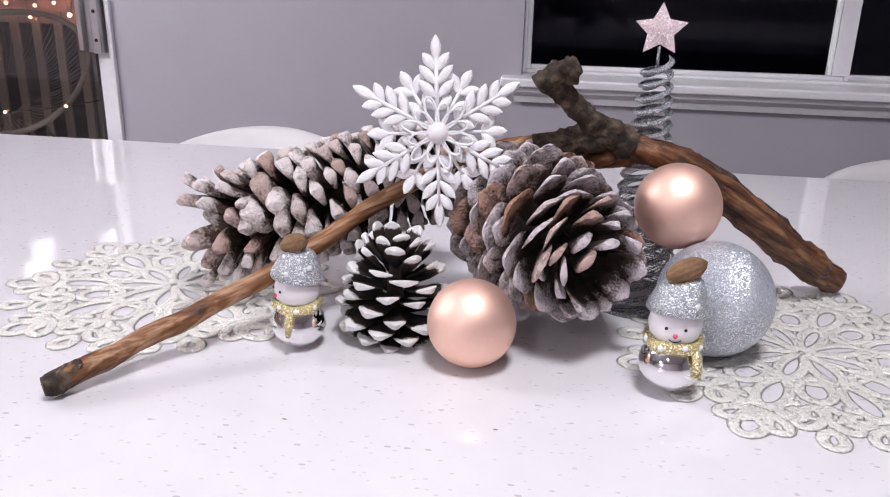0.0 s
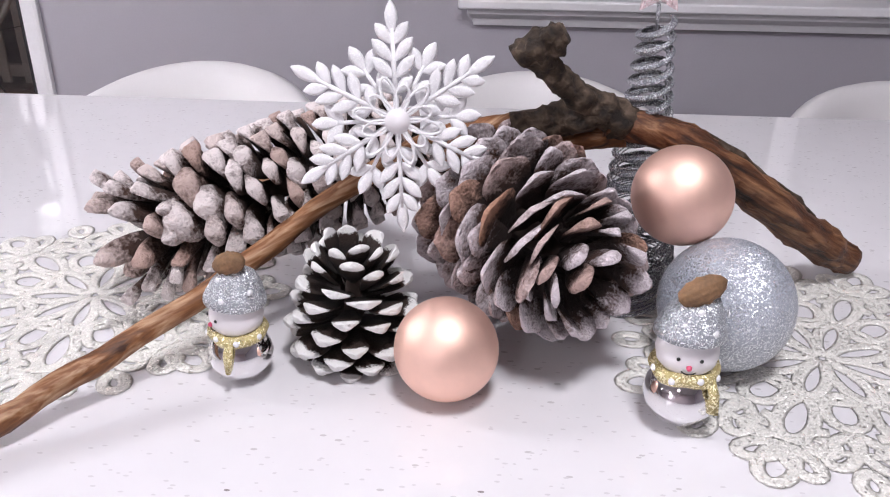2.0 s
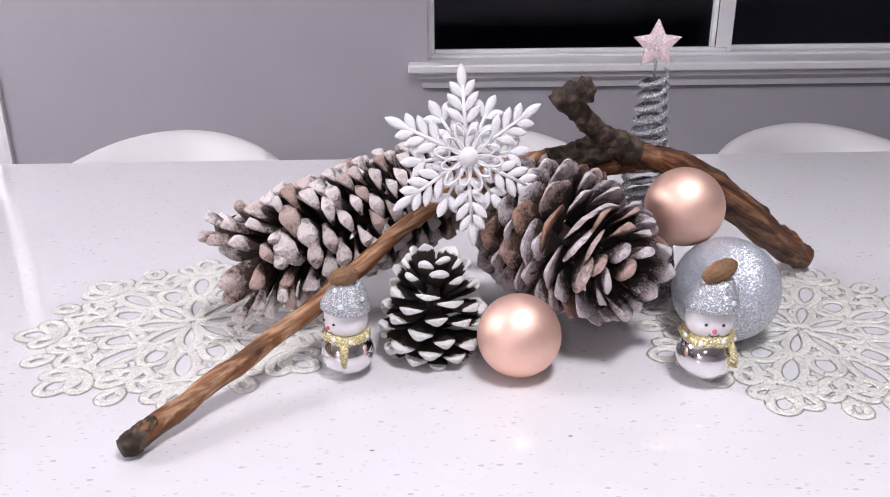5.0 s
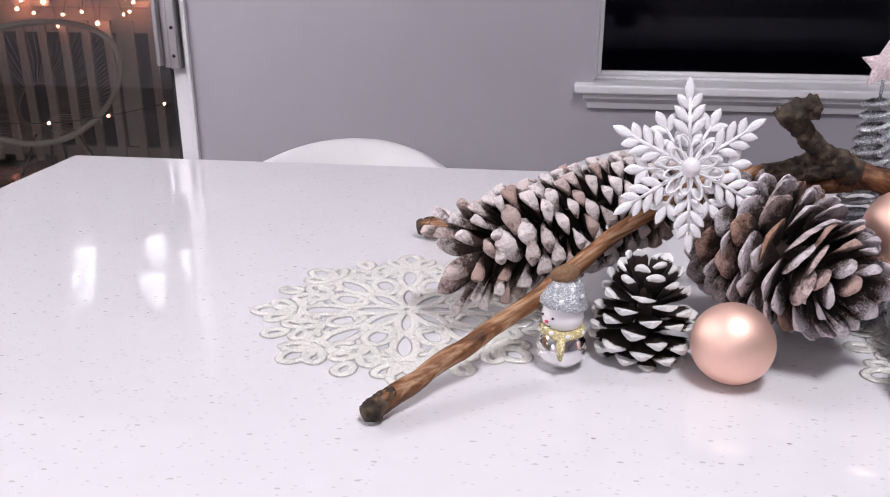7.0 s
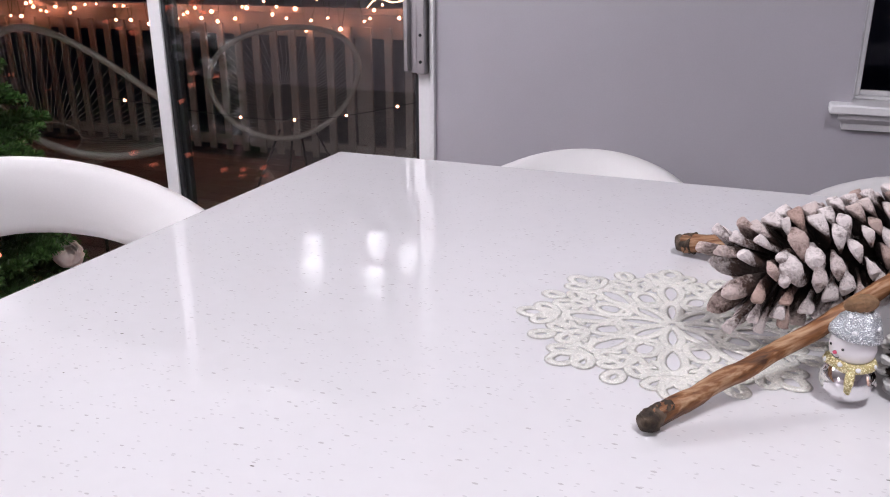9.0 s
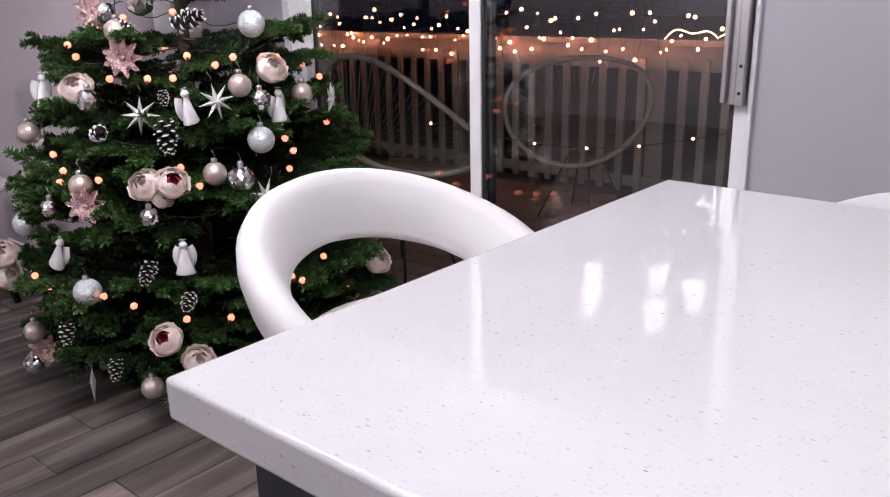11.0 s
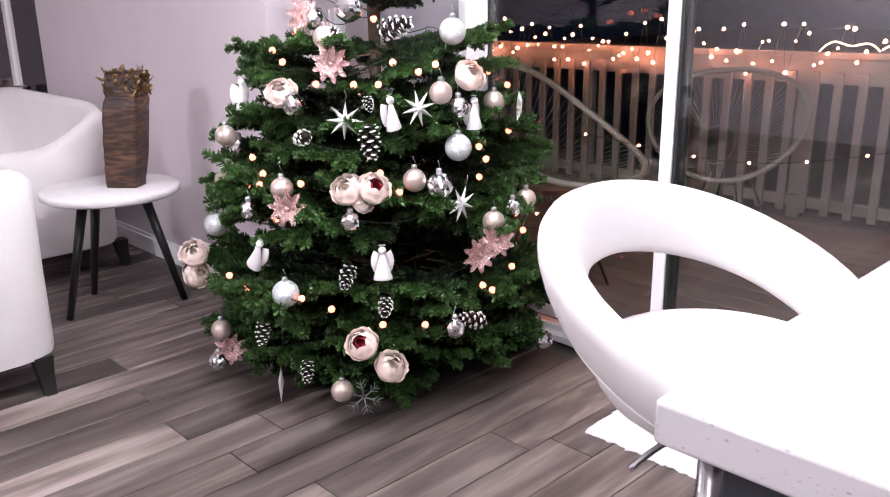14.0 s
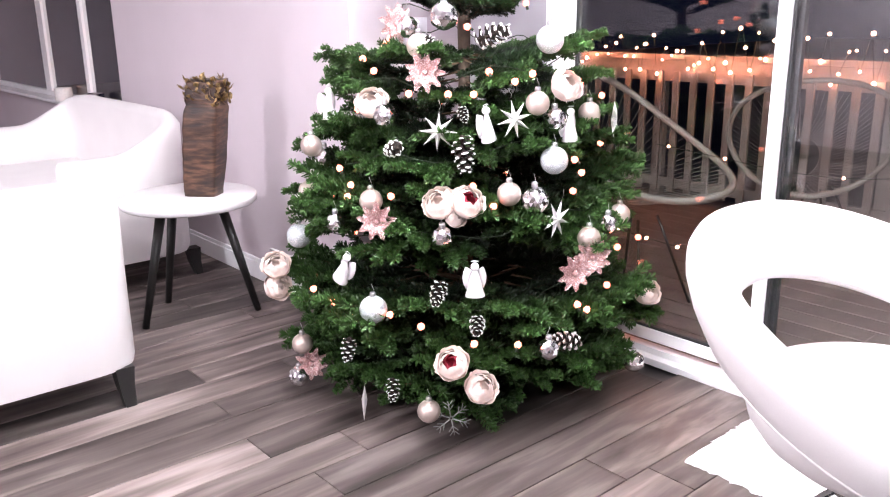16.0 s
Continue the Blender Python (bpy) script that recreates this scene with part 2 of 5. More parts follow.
def tube(points, radii, seg=10, bm=None, closed=False, flat=1.0, up=(0, 0, 1), jitter=0.0, cap=True):
    """A pipe along points; flat squeezes it along the up direction."""
    bm = bm or bmesh.new()
    pts = [Vector(p) for p in points]
    n = len(pts)
    if not hasattr(radii, "__len__"):
        radii = [radii] * n
    upv = Vector(up)
    rings = []
    for i, p in enumerate(pts):
        a = pts[(i - 1) % n] if (closed or i) else p
        c = pts[(i + 1) % n] if (closed or i < n - 1) else p
        d = (c - a).normalized()
        s = d.cross(upv)
        if s.length < 1e-4:
            s = d.cross(Vector((1, 0.3, 0)))
        s.normalize()
        u = s.cross(d)
        ring = []
        for k in range(seg):
            t = 2 * math.pi * k / seg
            r = radii[i]
            if jitter:
                q_ = p + s * math.cos(t) * r + u * math.sin(t) * r
                r *= 1 + jitter * (noise.noise(q_ * 110) + 0.7 * noise.noise(q_ * 280))
            ring.append(bm.verts.new(p + s * math.cos(t) * r + u * math.sin(t) * r * flat))
        rings.append(ring)
    m = n if closed else n - 1
    for i in range(m):
        A, B = rings[i], rings[(i + 1) % n]
        for k in range(seg):
            bm.faces.new((A[k], A[(k + 1) % seg], B[(k + 1) % seg], B[k]))
    if cap and not closed:
        bm.faces.new(rings[0][::-1])
        bm.faces.new(rings[-1])
    return bm


def smoothed(points, n):
    """n points on a smooth line through those given."""
    P = [Vector(p) for p in points]
    P = [2 * P[0] - P[1]] + P + [2 * P[-1] - P[-2]]
    k, out = len(P) - 3, []
    for i in range(n):
        f = i * k / (n - 1)
        j = min(int(f), k - 1)
        t = f - j
        a, b2, c, d = P[j:j + 4]
        out.append(0.5 * (2 * b2 + (c - a) * t + (2 * a - 5 * b2 + 4 * c - d) * t * t + (3 * b2 - a - 3 * c + d) * t ** 3))
    return out


# ====== setting
def pane_frame(x0, x1, z0, z1, y, w, d):
    bm = bmesh.new()
    box(bm, x0, x0 + w, y, y + d, z0, z1, 0.003)
    box(bm, x1 - w, x1, y, y + d, z0, z1, 0.003)
    box(bm, x0 + w, x1 - w, y + 0.001, y + d - 0.001, z0, z0 + w, 0.003)
    box(bm, x0 + w, x1 - w, y + 0.001, y + d - 0.001, z1 - w, z1, 0.003)
    return bm


YW, YL, XC = 2.035, 1.47, -3.26     # door wall, lilac wall, corner between them
DOOR0, DOOR1, DOORTOP = -2.79, -0.97, 2.05
WIN0, WIN1, WINLOW, WINTOP = 0.026, 1.50, 0.916, 2.0
XE, YS, ZC = 2.4, -3.0, 2.45
tagged(whole("floor", abox(-9.0, XE, YS, YW + 0.12, -0.10, -0.012), M_BLACKWOOD, "", ""), "dark underlay below the floor planks", "floor", kind="structure")
bm = bmesh.new()
box(bm, DOOR1, WIN0, YW, YW + 0.12, 0, ZC)
box(bm, WIN1, XE, YW, YW + 0.12, 0, ZC)
box(bm, WIN0, WIN1, YW, YW + 0.12, 0, WINLOW - 0.055)
box(bm, WIN0, WIN1, YW, YW + 0.12, WINTOP, ZC)
box(bm, DOOR0, DOOR1, YW, YW + 0.12, DOORTOP, ZC)
box(bm, XC, DOOR0, YW, YW + 0.12, 0, ZC)
whole("wall_north", bm, M_WALL, "grey lilac painted wall with fine orange-peel texture", "wall", kind="structure", smooth=False)
W2A, W2B, W2LOW = -8.9, -5.66, 0.66
bm = bmesh.new()
box(bm, XC - 0.12, XC, YL, YW, 0, ZC)
box(bm, W2B, XC - 0.12, YL, YL + 0.12, 0, ZC)
box(bm, -9.0, W2A, YL, YL + 0.12, 0, ZC)
box(bm, W2A, W2B, YL, YL + 0.12, 0, W2LOW)
box(bm, W2A, W2B, YL, YL + 0.12, 2.0, ZC)
whole("wall_northwest", bm, M_LILAC, "pale lilac painted wall behind the armchairs", "wall", kind="structure", smooth=False)
whole("wall_west", abox(-9.12, -9.0, YS, YL + 0.12, 0, ZC), M_LILAC, "pale lilac painted wall", "wall", kind="structure", smooth=False)
whole("wall_east", abox(XE, XE + 0.12, YS, YW + 0.12, 0, ZC), M_WALL, "grey lilac painted wall", "wall", kind="structure", smooth=False)
whole("wall_south", abox(-9.0, XE, YS - 0.12, YS, 0, ZC), M_LILAC, "pale lilac painted wall", "wall", kind="structure", smooth=False)
whole("ceiling", abox(-9.0, XE, YS, YW + 0.12, ZC, ZC + 0.1), M_PLAIN, "white painted ceiling", "ceiling", kind="structure", smooth=False)

win2 = thing("window_2", pose(0, 0, 0), "white framed window behind the armchair, night outside", "window", kind="structure")
part("window_frame", pane_frame(W2A, W2B, W2LOW, 2.0, YL + 0.05, 0.035, 0.05), M_TRIM, win2)
for x_, w_ in ((-6.40, 0.03), (-7.28, 0.06)):
    part("mullion", abox(x_ - w_, x_ + w_, YL + 0.052, YL + 0.098, W2LOW + 0.035, 1.965, bevel=0.004), M_TRIM, win2)
for x0, x1 in ((W2A + 0.035, -7.34), (-7.22, -6.43), (-6.37, W2B - 0.035)):
    g = part("pane", abox(x0 - 0.004, x1 + 0.004, YL + 0.07, YL + 0.075, W2LOW + 0.03, 1.97), M_PANE, win2, smooth=False)
    g.visible_shadow = False
part("sill", abox(W2A - 0.03, W2B + 0.03, YL - 0.05, YL + 0.05, W2LOW - 0.02, W2LOW + 0.001, bevel=0.004), M_TRIM, win2)

# baseboard of two steps along the lilac wall
bm = bmesh.new()
box(bm, -9.0, XC + 0.014, YL - 0.014, YL - 0.001, 0, 0.085, 0.003)
box(bm, -9.0, XC + 0.010, YL - 0.010, YL - 0.001, 0.085, 0.105, 0.003)
box(bm, XC + 0.001, XC + 0.014, YL, YW - 0.001, 0, 0.085, 0.003)
box(bm, XC + 0.001, XC + 0.010, YL, YW - 0.001, 0.085, 0.105, 0.003)
whole("baseboard", bm, M_TRIM, "white stepped baseboard along the lilac wall", "baseboard", kind="structure")
bm = bmesh.new()
box(bm, DOOR1 + 0.03, XE, YW - 0.014, YW - 0.001, 0, 0.10, 0.004)
whole("baseboard", bm, M_TRIM, "white baseboard under the window", "baseboard", kind="structure")

# window over the table: sill with moulding, frame, two panes
win = thing("window_1", pose(0, 0, 0), "white sliding window over a moulded sill, night outside", "window", kind="structure")
bm = bmesh.new()
box(bm, WIN0 - 0.046, WIN1 + 0.05, YW - 0.05, YW + 0.08, 0.895, 0.916, 0.005)
part("sill", bm, M_TRIM, win)
bm = bmesh.new()
prof = [(-0.040, 0.895), (-0.036, 0.884), (-0.020, 0.872), (-0.014, 0.857), (-0.001, 0.857), (-0.001, 0.895)]
for x, n in ((WIN0 - 0.026, 0), (WIN1 + 0.04, 1)):
    for dy, z in prof:
        bm.verts.new((x + (0.012 if (z < 0.88 and n == 0) else 0), YW + dy, z))
bm.verts.ensure_lookup_table()
k = len(prof)
for i in range(k):
    j = (i + 1) % k
    bm.faces.new((bm.verts[i], bm.verts[j], bm.verts[k + j], bm.verts[k + i]))
bm.faces.new([bm.verts[i] for i in range(k)][::-1])
bm.faces.new([bm.verts[k + i] for i in range(k)])
part("moulding", bm, M_TRIM, win, smooth=False)


part("window_frame", pane_frame(WIN0, WIN1, WINLOW, WINTOP, YW + 0.045, 0.008, 0.07), M_TRIM, win)
for x0, x1, y in ((WIN0 + 0.007, 0.765, YW + 0.060), (0.724, WIN1 - 0.007, YW + 0.088)):
    s = part("sash", pane_frame(x0, x1, 0.9235, WINTOP - 0.007, y, 0.011, 0.02), M_TRIM, win)
    g = part("pane", abox(x0 + 0.009, x1 - 0.009, y + 0.008, y + 0.012, 0.933, WINTOP - 0.016), M_PANE, s, smooth=False)
    g.visible_shadow = False

part("meeting_stile", abox(0.7255, 0.7635, YW + 0.0562, YW + 0.0598, 0.935, WINTOP - 0.018, bevel=0.001), M_TRIM, win)

# sliding glass door to the balcony
door = thing("door_1", pose(0, 0, 0), "white framed sliding glass door to a balcony", "sliding door", kind="structure")
bm = bmesh.new()
box(bm, DOOR1 - 0.012, DOOR1 + 0.0, YW - 0.012, YW + 0.10, 0, DOORTOP, 0.002)
box(bm, DOOR0, DOOR0 + 0.04, YW - 0.012, YW + 0.10, 0, DOORTOP, 0.002)
box(bm, DOOR0 + 0.04, DOOR1 - 0.012, YW - 0.010, YW + 0.10, DOORTOP - 0.04, DOORTOP - 0.001, 0.002)
part("door_frame", bm, M_TRIM, door)
bm = bmesh.new()
box(bm, DOOR0 + 0.04, DOOR1 - 0.012, YW - 0.03, YW + 0.10, -0.005, 0.022, 0.003)
box(bm, DOOR0 + 0.04, DOOR1 - 0.012, YW + 0.006, YW + 0.012, 0.022, 0.045, 0.001)
part("track", bm, M_TRIM, door)
for x0, x1, y in ((DOOR0 + 0.035, -1.86, YW + 0.058), (-1.905, DOOR1 - 0.012, YW + 0.016)):
    s = part("leaf", pane_frame(x0, x1, 0.045, DOORTOP - 0.042, y, 0.045, 0.034), M_TRIM, door)
    part("gasket", pane_frame(x0 + 0.0445, x1 - 0.0445, 0.089, DOORTOP - 0.086, y + 0.006, 0.012, 0.022), M_GASKET, s)
    for y_ in (y + 0.010, y + 0.022):      # double glazing
        g = part("pane", abox(x0 + 0.05, x1 - 0.05, y_, y_ + 0.004, 0.094, DOORTOP - 0.09), M_GLASS, s, smooth=False)
        g.visible_shadow = False
part("stile_seal", abox(-1.858, -1.838, YW + 0.052, YW + 0.075, 0.045, DOORTOP - 0.042, bevel=0.002), M_GASKET, door)
h = part("handle", abox(-1.012, -0.988, YW - 0.030, YW - 0.0, 0.93, 1.24, bevel=0.003), M_ALU, door, "brushed metal pull handle")
bm = abox(-1.052, -1.038, YW - 0.022, YW + 0.012, 0.935, 1.235, bevel=0.003)
box(bm, -1.038, -1.012, YW - 0.006, YW + 0.014, 0.93, 1.24, 0.002)
part("latch_plate", bm, M_ALU, h)
for z in (0.962, 1.03, 1.21):
    part("screw", lathe([(0, 0.002), (0.004, 0.0015), (0.0045, 0)], 12), M_GASKET, h).matrix_local = pose(-1.0, YW - 0.030, z, 90)

# ====== table
TX0, TX1, TY0, TY1, TZ = -0.79, 1.25, 0.243, 1.180, 0.92
table = thing("counter_table", pose(0, 0, 0), "counter-height table with a white speckled quartz top", "table")
bm = abox(TX0, TX1, TY0, TY1, TZ - 0.04, TZ, bevel=0.005, seg=3)
sharp(part("tabletop", bm, M_QUARTZ, table))
part("base_panel", abox(-0.755, 1.15, 0.30, 0.34, 0.0, TZ - 0.041, bevel=0.003), M_DARK, table, "charcoal lacquered panel")
part("base_panel", abox(-0.60, 1.05, 0.96, 1.00, 0.0, TZ - 0.041, bevel=0.003), M_DARK, table)
part("base_panel", abox(-0.60, -0.56, 0.341, 0.959, 0.0, TZ - 0.042, bevel=0.003), M_DARK, table)

# ====== bar stools


def stool(m, dh):
    up = Matrix.Translation((0, 0, dh))
    st = thing("bar_stool", m, "white leather bar stool with round seat and open ring back", "bar stool", "stools round the table")
    seat = lathe([(0, 0.545), (0.09, 0.546), (0.14, 0.556), (0.170, 0.58), (0.190, 0.608), (0.197, 0.634), (0.190, 0.654), (0.155, 0.667), (0.08, 0.672), (0, 0.673)], 40)
    part("seat", seat, M_LEATHER, st).matrix_local = up
    bm = bmesh.new()
    n, k = 56, 14
    rings = []
    for i in range(n):
        a = 2 * math.pi * i / n
        w = (1 + math.cos(a)) / 2
        w2 = w ** 0.85
        hh = 0.050 + 0.014 * w2            # half height of the band
        th = 0.030 + 0.003 * w2
        r = 0.212 + 0.030 * w2
        zc = 0.588 + 0.222 * w2
        lean = radians(12 + 10 * w2)
        c = Vector((-r * math.cos(a) * (1.0 + 0.10 * w2), r * math.sin(a), zc))
        o = Vector((-math.cos(a), math.sin(a), 0))
        ring = []
        for j in range(k):
            t = 2 * math.pi * j / k
            ct, s_ = math.cos(t), math.sin(t)
            u = math.copysign(abs(ct) ** 0.8, ct) * th
            v = math.copysign(abs(s_) ** 0.8, s_) * hh
            ring.append(bm.verts.new(c + o * (u * math.cos(lean) + v * math.sin(lean)) + Vector((0, 0, v * math.cos(lean) - u * math.sin(lean)))))
        rings.append(ring)
    for i in range(n):
        A, B = rings[i], rings[(i + 1) % n]
        for j in range(k):
            bm.faces.new((A[j], B[j], B[(j + 1) % k], A[(j + 1) % k]))
    bmesh.ops.recalc_face_normals(bm, faces=bm.faces)
    back = part("backrest", bm, M_LEATHER, st)
    back.matrix_local = up
    pts = []
    for i in range(64):
        a = 2 * math.pi * i / 64
        w2 = ((1 + math.cos(a)) / 2) ** 0.85
        hh, th, r, zc, lean = 0.050 + 0.014 * w2, 0.030 + 0.003 * w2, 0.212 + 0.030 * w2, 0.588 + 0.222 * w2, radians(12 + 10 * w2)
        u, v = math.cos(0.75) ** 0.8 * th, -math.sin(0.75) ** 0.8 * hh
        k_ = u * math.cos(lean) + v * math.sin(lean)
        pts.append((-r * math.cos(a) * (1.0 + 0.10 * w2) - math.cos(a) * k_, r * math.sin(a) + math.sin(a) * k_, zc + v * math.cos(lean) - u * math.sin(lean)))
    part("piping", tube(pts, 0.0022, 6, closed=True), M_LEATHER, back)
    part("swivel_plate", lathe([(0, 0.515), (0.085, 0.515), (0.095, 0.53), (0.09, 0.546), (0, 0.546)], 24), M_CHROME, st).matrix_local = up
    part("pole", lathe([(0, 0.012), (0.036, 0.012), (0.034, 0.03), (0.034, 0.33), (0.031, 0.335), (0.031, 0.34), (0.024, 0.345), (0.024, 0.516 + dh), (0, 0.516 + dh)], 28), M_CHROME, st, "chrome column")
    part("base_plate", lathe([(0, 0), (0.20, 0), (0.203, 0.006), (0.18, 0.012), (0.08, 0.02), (0.04, 0.034), (0, 0.034)], 40), M_CHROME, st)
    fr = [(0.03, -0.05, 0.27)] + [(0.12 * math.cos(t) + 0.09, 0.12 * math.sin(t), 0.27) for t in [radians(-95 + 19 * i) for i in range(11)]] + [(0.03, 0.05, 0.27)]
    part("footrest", tube(smoothed(fr, 40), 0.0085, 8), M_CHROME, st)
    lv = [(0.0, -0.04, 0.530), (-0.018, -0.095, 0.520), (-0.035, -0.150, 0.485)]
    part("lever", tube(smoothed(lv, 10), 0.005, 8), M_CHROME, st).matrix_local = up
    return st


stool(pose(-1.020, 0.820, 0, 0, 0, -12), 0.053)
st = stool(pose(-0.475, 1.47, 0, 0, 0, -90), -0.043)
copy_thing(st, pose(0.135, 1.46, 0, 0, 0, -93))
copy_thing(st, pose(0.80, 1.46, 0, 0, 0, -88))

# ====== rug by the balcony door
bm = bmesh.new()
RX0, RX1, RY0, RY1 = -1.78, -0.85, 1.52, 1.93
nx, ny = 74, 34
rows = []
for j in range(ny + 1):
    row = []
    for i in range(nx + 1):
        e = min(i, nx - i, j, ny - j)
        x, y = RX0 + (RX1 - RX0) * i / nx, RY0 + (RY1 - RY0) * j / ny
        if e == 0:
            x += random.uniform(-0.008, 0.008)
            y += random.uniform(-0.008, 0.008)
        row.append(bm.verts.new((x, y, 0.002 if e == 0 else 0.014 + random.uniform(0, 0.005))))
    rows.append(row)
for j in range(ny):
    for i in range(nx):
        bm.faces.new((rows[j][i], rows[j][i + 1], rows[j + 1][i + 1], rows[j + 1][i]))
whole("door_rug", bm, M_RUG, "small white chenille rug on the floor by the glass door", "rug")

# ====== tub armchairs


def tub_seat(name, m, label, category, square, fall, rise, high, half):
    """A tub seat; half is half its width."""
    ch = thing(name, m, label, category)
    # shell: back and arms in one curved wall; open towards +x, back at -x
    bm = bmesh.new()
    n = 46
    outer, rows = [], []
    for i in range(n + 1):
        t = -1 + 2 * i / n                     # -1..1 round the back from one arm's front to the other's
        a = t * radians(128)
        ca, sa = math.cos(a), math.sin(a)
        q = square
        rr = 1 / (abs(ca) ** q + abs(sa) ** q) ** (1 / q)
        x, y = -ca * rr * 0.355, sa * rr * half
        back = max(0, min(1, (0.66 + (fall - 0.34) / 2 - abs(t)) / fall))
        back = back * back * (3 - 2 * back)
        top = high - rise + rise * back
        th = 0.10 - 0.02 * back
        gx, gy = -abs(ca) ** (q - 1) * math.copysign(1, ca) / 0.355, abs(sa) ** (q - 1) * math.copysign(1, sa) / half
        nx_, ny_ = gx / math.hypot(gx, gy), gy / math.hypot(gx, gy)
        inner = Vector((x - nx_ * th, y - ny_ * th, 0))
        sec = [(0.0, 0.13, 0.985), (0.0, 0.16, 1.0), (0.0, 0.42, 1.0), (0.0, top - 0.035, 1.01), (0.18, top - 0.008, 1.0), (0.5, top, 1.0), (0.82, top - 0.008, 1.0), (1.0, top - 0.04, 1.0), (1.0, 0.42, 1.0), (1.0, 0.30, 1.0)]
        row = []
        for f, z, g in sec:
            p = Vector((x, y, 0)).lerp(inner, f)
            row.append(bm.verts.new((p.x * g, p.y * g, z)))
        rows.append(row)
    for A, B in zip(rows, rows[1:]):
        for j in range(len(A) - 1):
            bm.faces.new((A[j], B[j], B[j + 1], A[j + 1]))
    bm.faces.new(rows[0])
    bm.faces.new(rows[-1][::-1])
    bmesh.ops.recalc_face_normals(bm, faces=bm.faces)
    sharp(part("shell", bm, M_LEATHER2, ch), 60)
    part("seat_cushion", abox(-0.27, 0.33, 0.107 - half, half - 0.107, 0.27, 0.42, bevel=0.04, seg=4), M_LEATHER2, ch)
    part("front_rail", abox(-0.25, 0.26, 0.085 - half, half - 0.085, 0.13, 0.268, bevel=0.01), M_LEATHER2, ch)
    for sx, sy in ((-1, -1), (-1, 1), (1, -1), (1, 1)):
        bm = bmesh.new()
        x0, y0 = (-0.315 if sx < 0 else 0.20), (half - 0.07) * sy
        rr = []
        for z, w, o in ((0.135, 0.030, 0), (0.07, 0.024, 0.004), (0.0, 0.017, 0.018)):
            cx, cy = x0 + sx * o, y0 + sy * o * 0.3
            rr.append([bm.verts.new((cx + a * w, cy + c * w, z)) for a, c in ((-1, -1), (1, -1), (1, 1), (-1, 1))])
        for A, B in zip(rr, rr[1:]):
            for j in range(4):
                bm.faces.new((A[j], A[(j + 1) % 4], B[(j + 1) % 4], B[j]))
        bm.faces.new(rr[0])
        bm.faces.new(rr[-1][::-1])
        bmesh.ops.recalc_face_normals(bm, faces=bm.faces)
        part("leg", bm, M_BLACKWOOD, ch, "black tapered leg", smooth=False)
    return ch


tub_seat("tub_armchair", pose(-3.515, 0.185, 0, 0, 0, 180), "white leather tub armchair with black legs, seen from its back", "armchair", 7.0, 0.34, 0.125, 0.75, 0.375)
tub_seat("tub_loveseat", pose(-5.12, 0.955, 0, 0, 0, -90), "wide white leather tub loveseat in front of the lilac wall", "loveseat", 6.0, 0.50, 0.17, 0.79, 0.80)

# ====== side table with the carved wood
SX, SY = -3.83, 1.04
sd = thing("side_table", pose(SX, SY, 0), "round white marble-topped side table on three black legs", "side table")
part("top", lathe([(0, 0.482), (0.26, 0.482), (0.272, 0.49), (0.272, 0.512), (0.268, 0.516), (0, 0.516)], 56), M_MARBLE, sd)
for a in (60, -88, 190):
    ca, sa = math.cos(radians(a)), math.sin(radians(a))
    part("leg", tube([(ca * 0.12, sa * 0.12, 0.483), (ca * 0.24, sa * 0.24, 0.0)], [0.021, 0.014], 14), M_BLACKWOOD, sd, "black tapered leg")
bm = bmesh.new()
rows = []
for i in range(25):
    f = i / 24
    w, d = 0.066 + 0.006 * math.sin(f * 3.0), 0.050 + 0.022 * math.sin(f * 2.6)
    ring = []
    for j in range(28):
        t = 2 * math.pi * j / 28
        ct, s_ = math.cos(t), math.sin(t)
        x, y = math.copysign(abs(ct) ** 0.22, ct) * w, math.copysign(abs(s_) ** 0.22, s_) * d
        g = 1 + 0.05 * noise.noise(Vector((x * 9, y * 9, f * 14)))
        if abs(i - 19) < 1:
            g *= 0.94
        ring.append(bm.verts.new((x * g + 0.05 * f, y * g + 0.02 * f, f * 0.46)))
    rows.append(ring)
for A, B in zip(rows, rows[1:]):
    for j in range(28):
        bm.faces.new((A[j], A[(j + 1) % 28], B[(j + 1) % 28], B[j]))
bm.faces.new(rows[0][::-1])
bm.faces.new(rows[-1])
cw = thing("carved_wood_vase", pose(SX + 0.035, SY + 0.05, 0.5165, 0, 0, 40), "dark carved wooden block ornament on the side table", "ornament")
part("block", bm, M_CARVED, cw)
M_GILT = material("antique_gilt_leaf", (0.30, 0.20, 0.09), 0.4, 0.6, 0.4, 60, 300, 0.3)
bm = bmesh.new()
for i in range(260):
    x, y = random.uniform(-0.066, 0.066), random.uniform(-0.05, 0.08)
    z = 0.45 + random.uniform(-0.09, 0.015)
    if z < 0.445:
        s_ = random.choice((-1, 1))
        if random.random() < 0.5:
            x = 0.069 * s_
        else:
            y = 0.02 + 0.066 * s_
    d = Vector((random.uniform(-1, 1), random.uniform(-1, 1), random.uniform(0.2, 1))).normalized() * random.uniform(0.018, 0.032)
    e = d.cross(Vector((random.random(), random.random(), random.random()))).normalized() * 0.006
    p = Vector((x + 0.047, y, z))
    q = [bm.verts.new(v) for v in (p - e, p + d * 0.5 - e * 1.4, p + d, p + d * 0.5 + e * 1.4, p + e, p + d * 0.4 + d.cross(e) * 0.3 / 0.02)]
    for A in ((0, 1, 5), (1, 2, 5), (2, 3, 5), (3, 4, 5), (4, 0, 5)):
        bm.faces.new([q[k] for k in A])
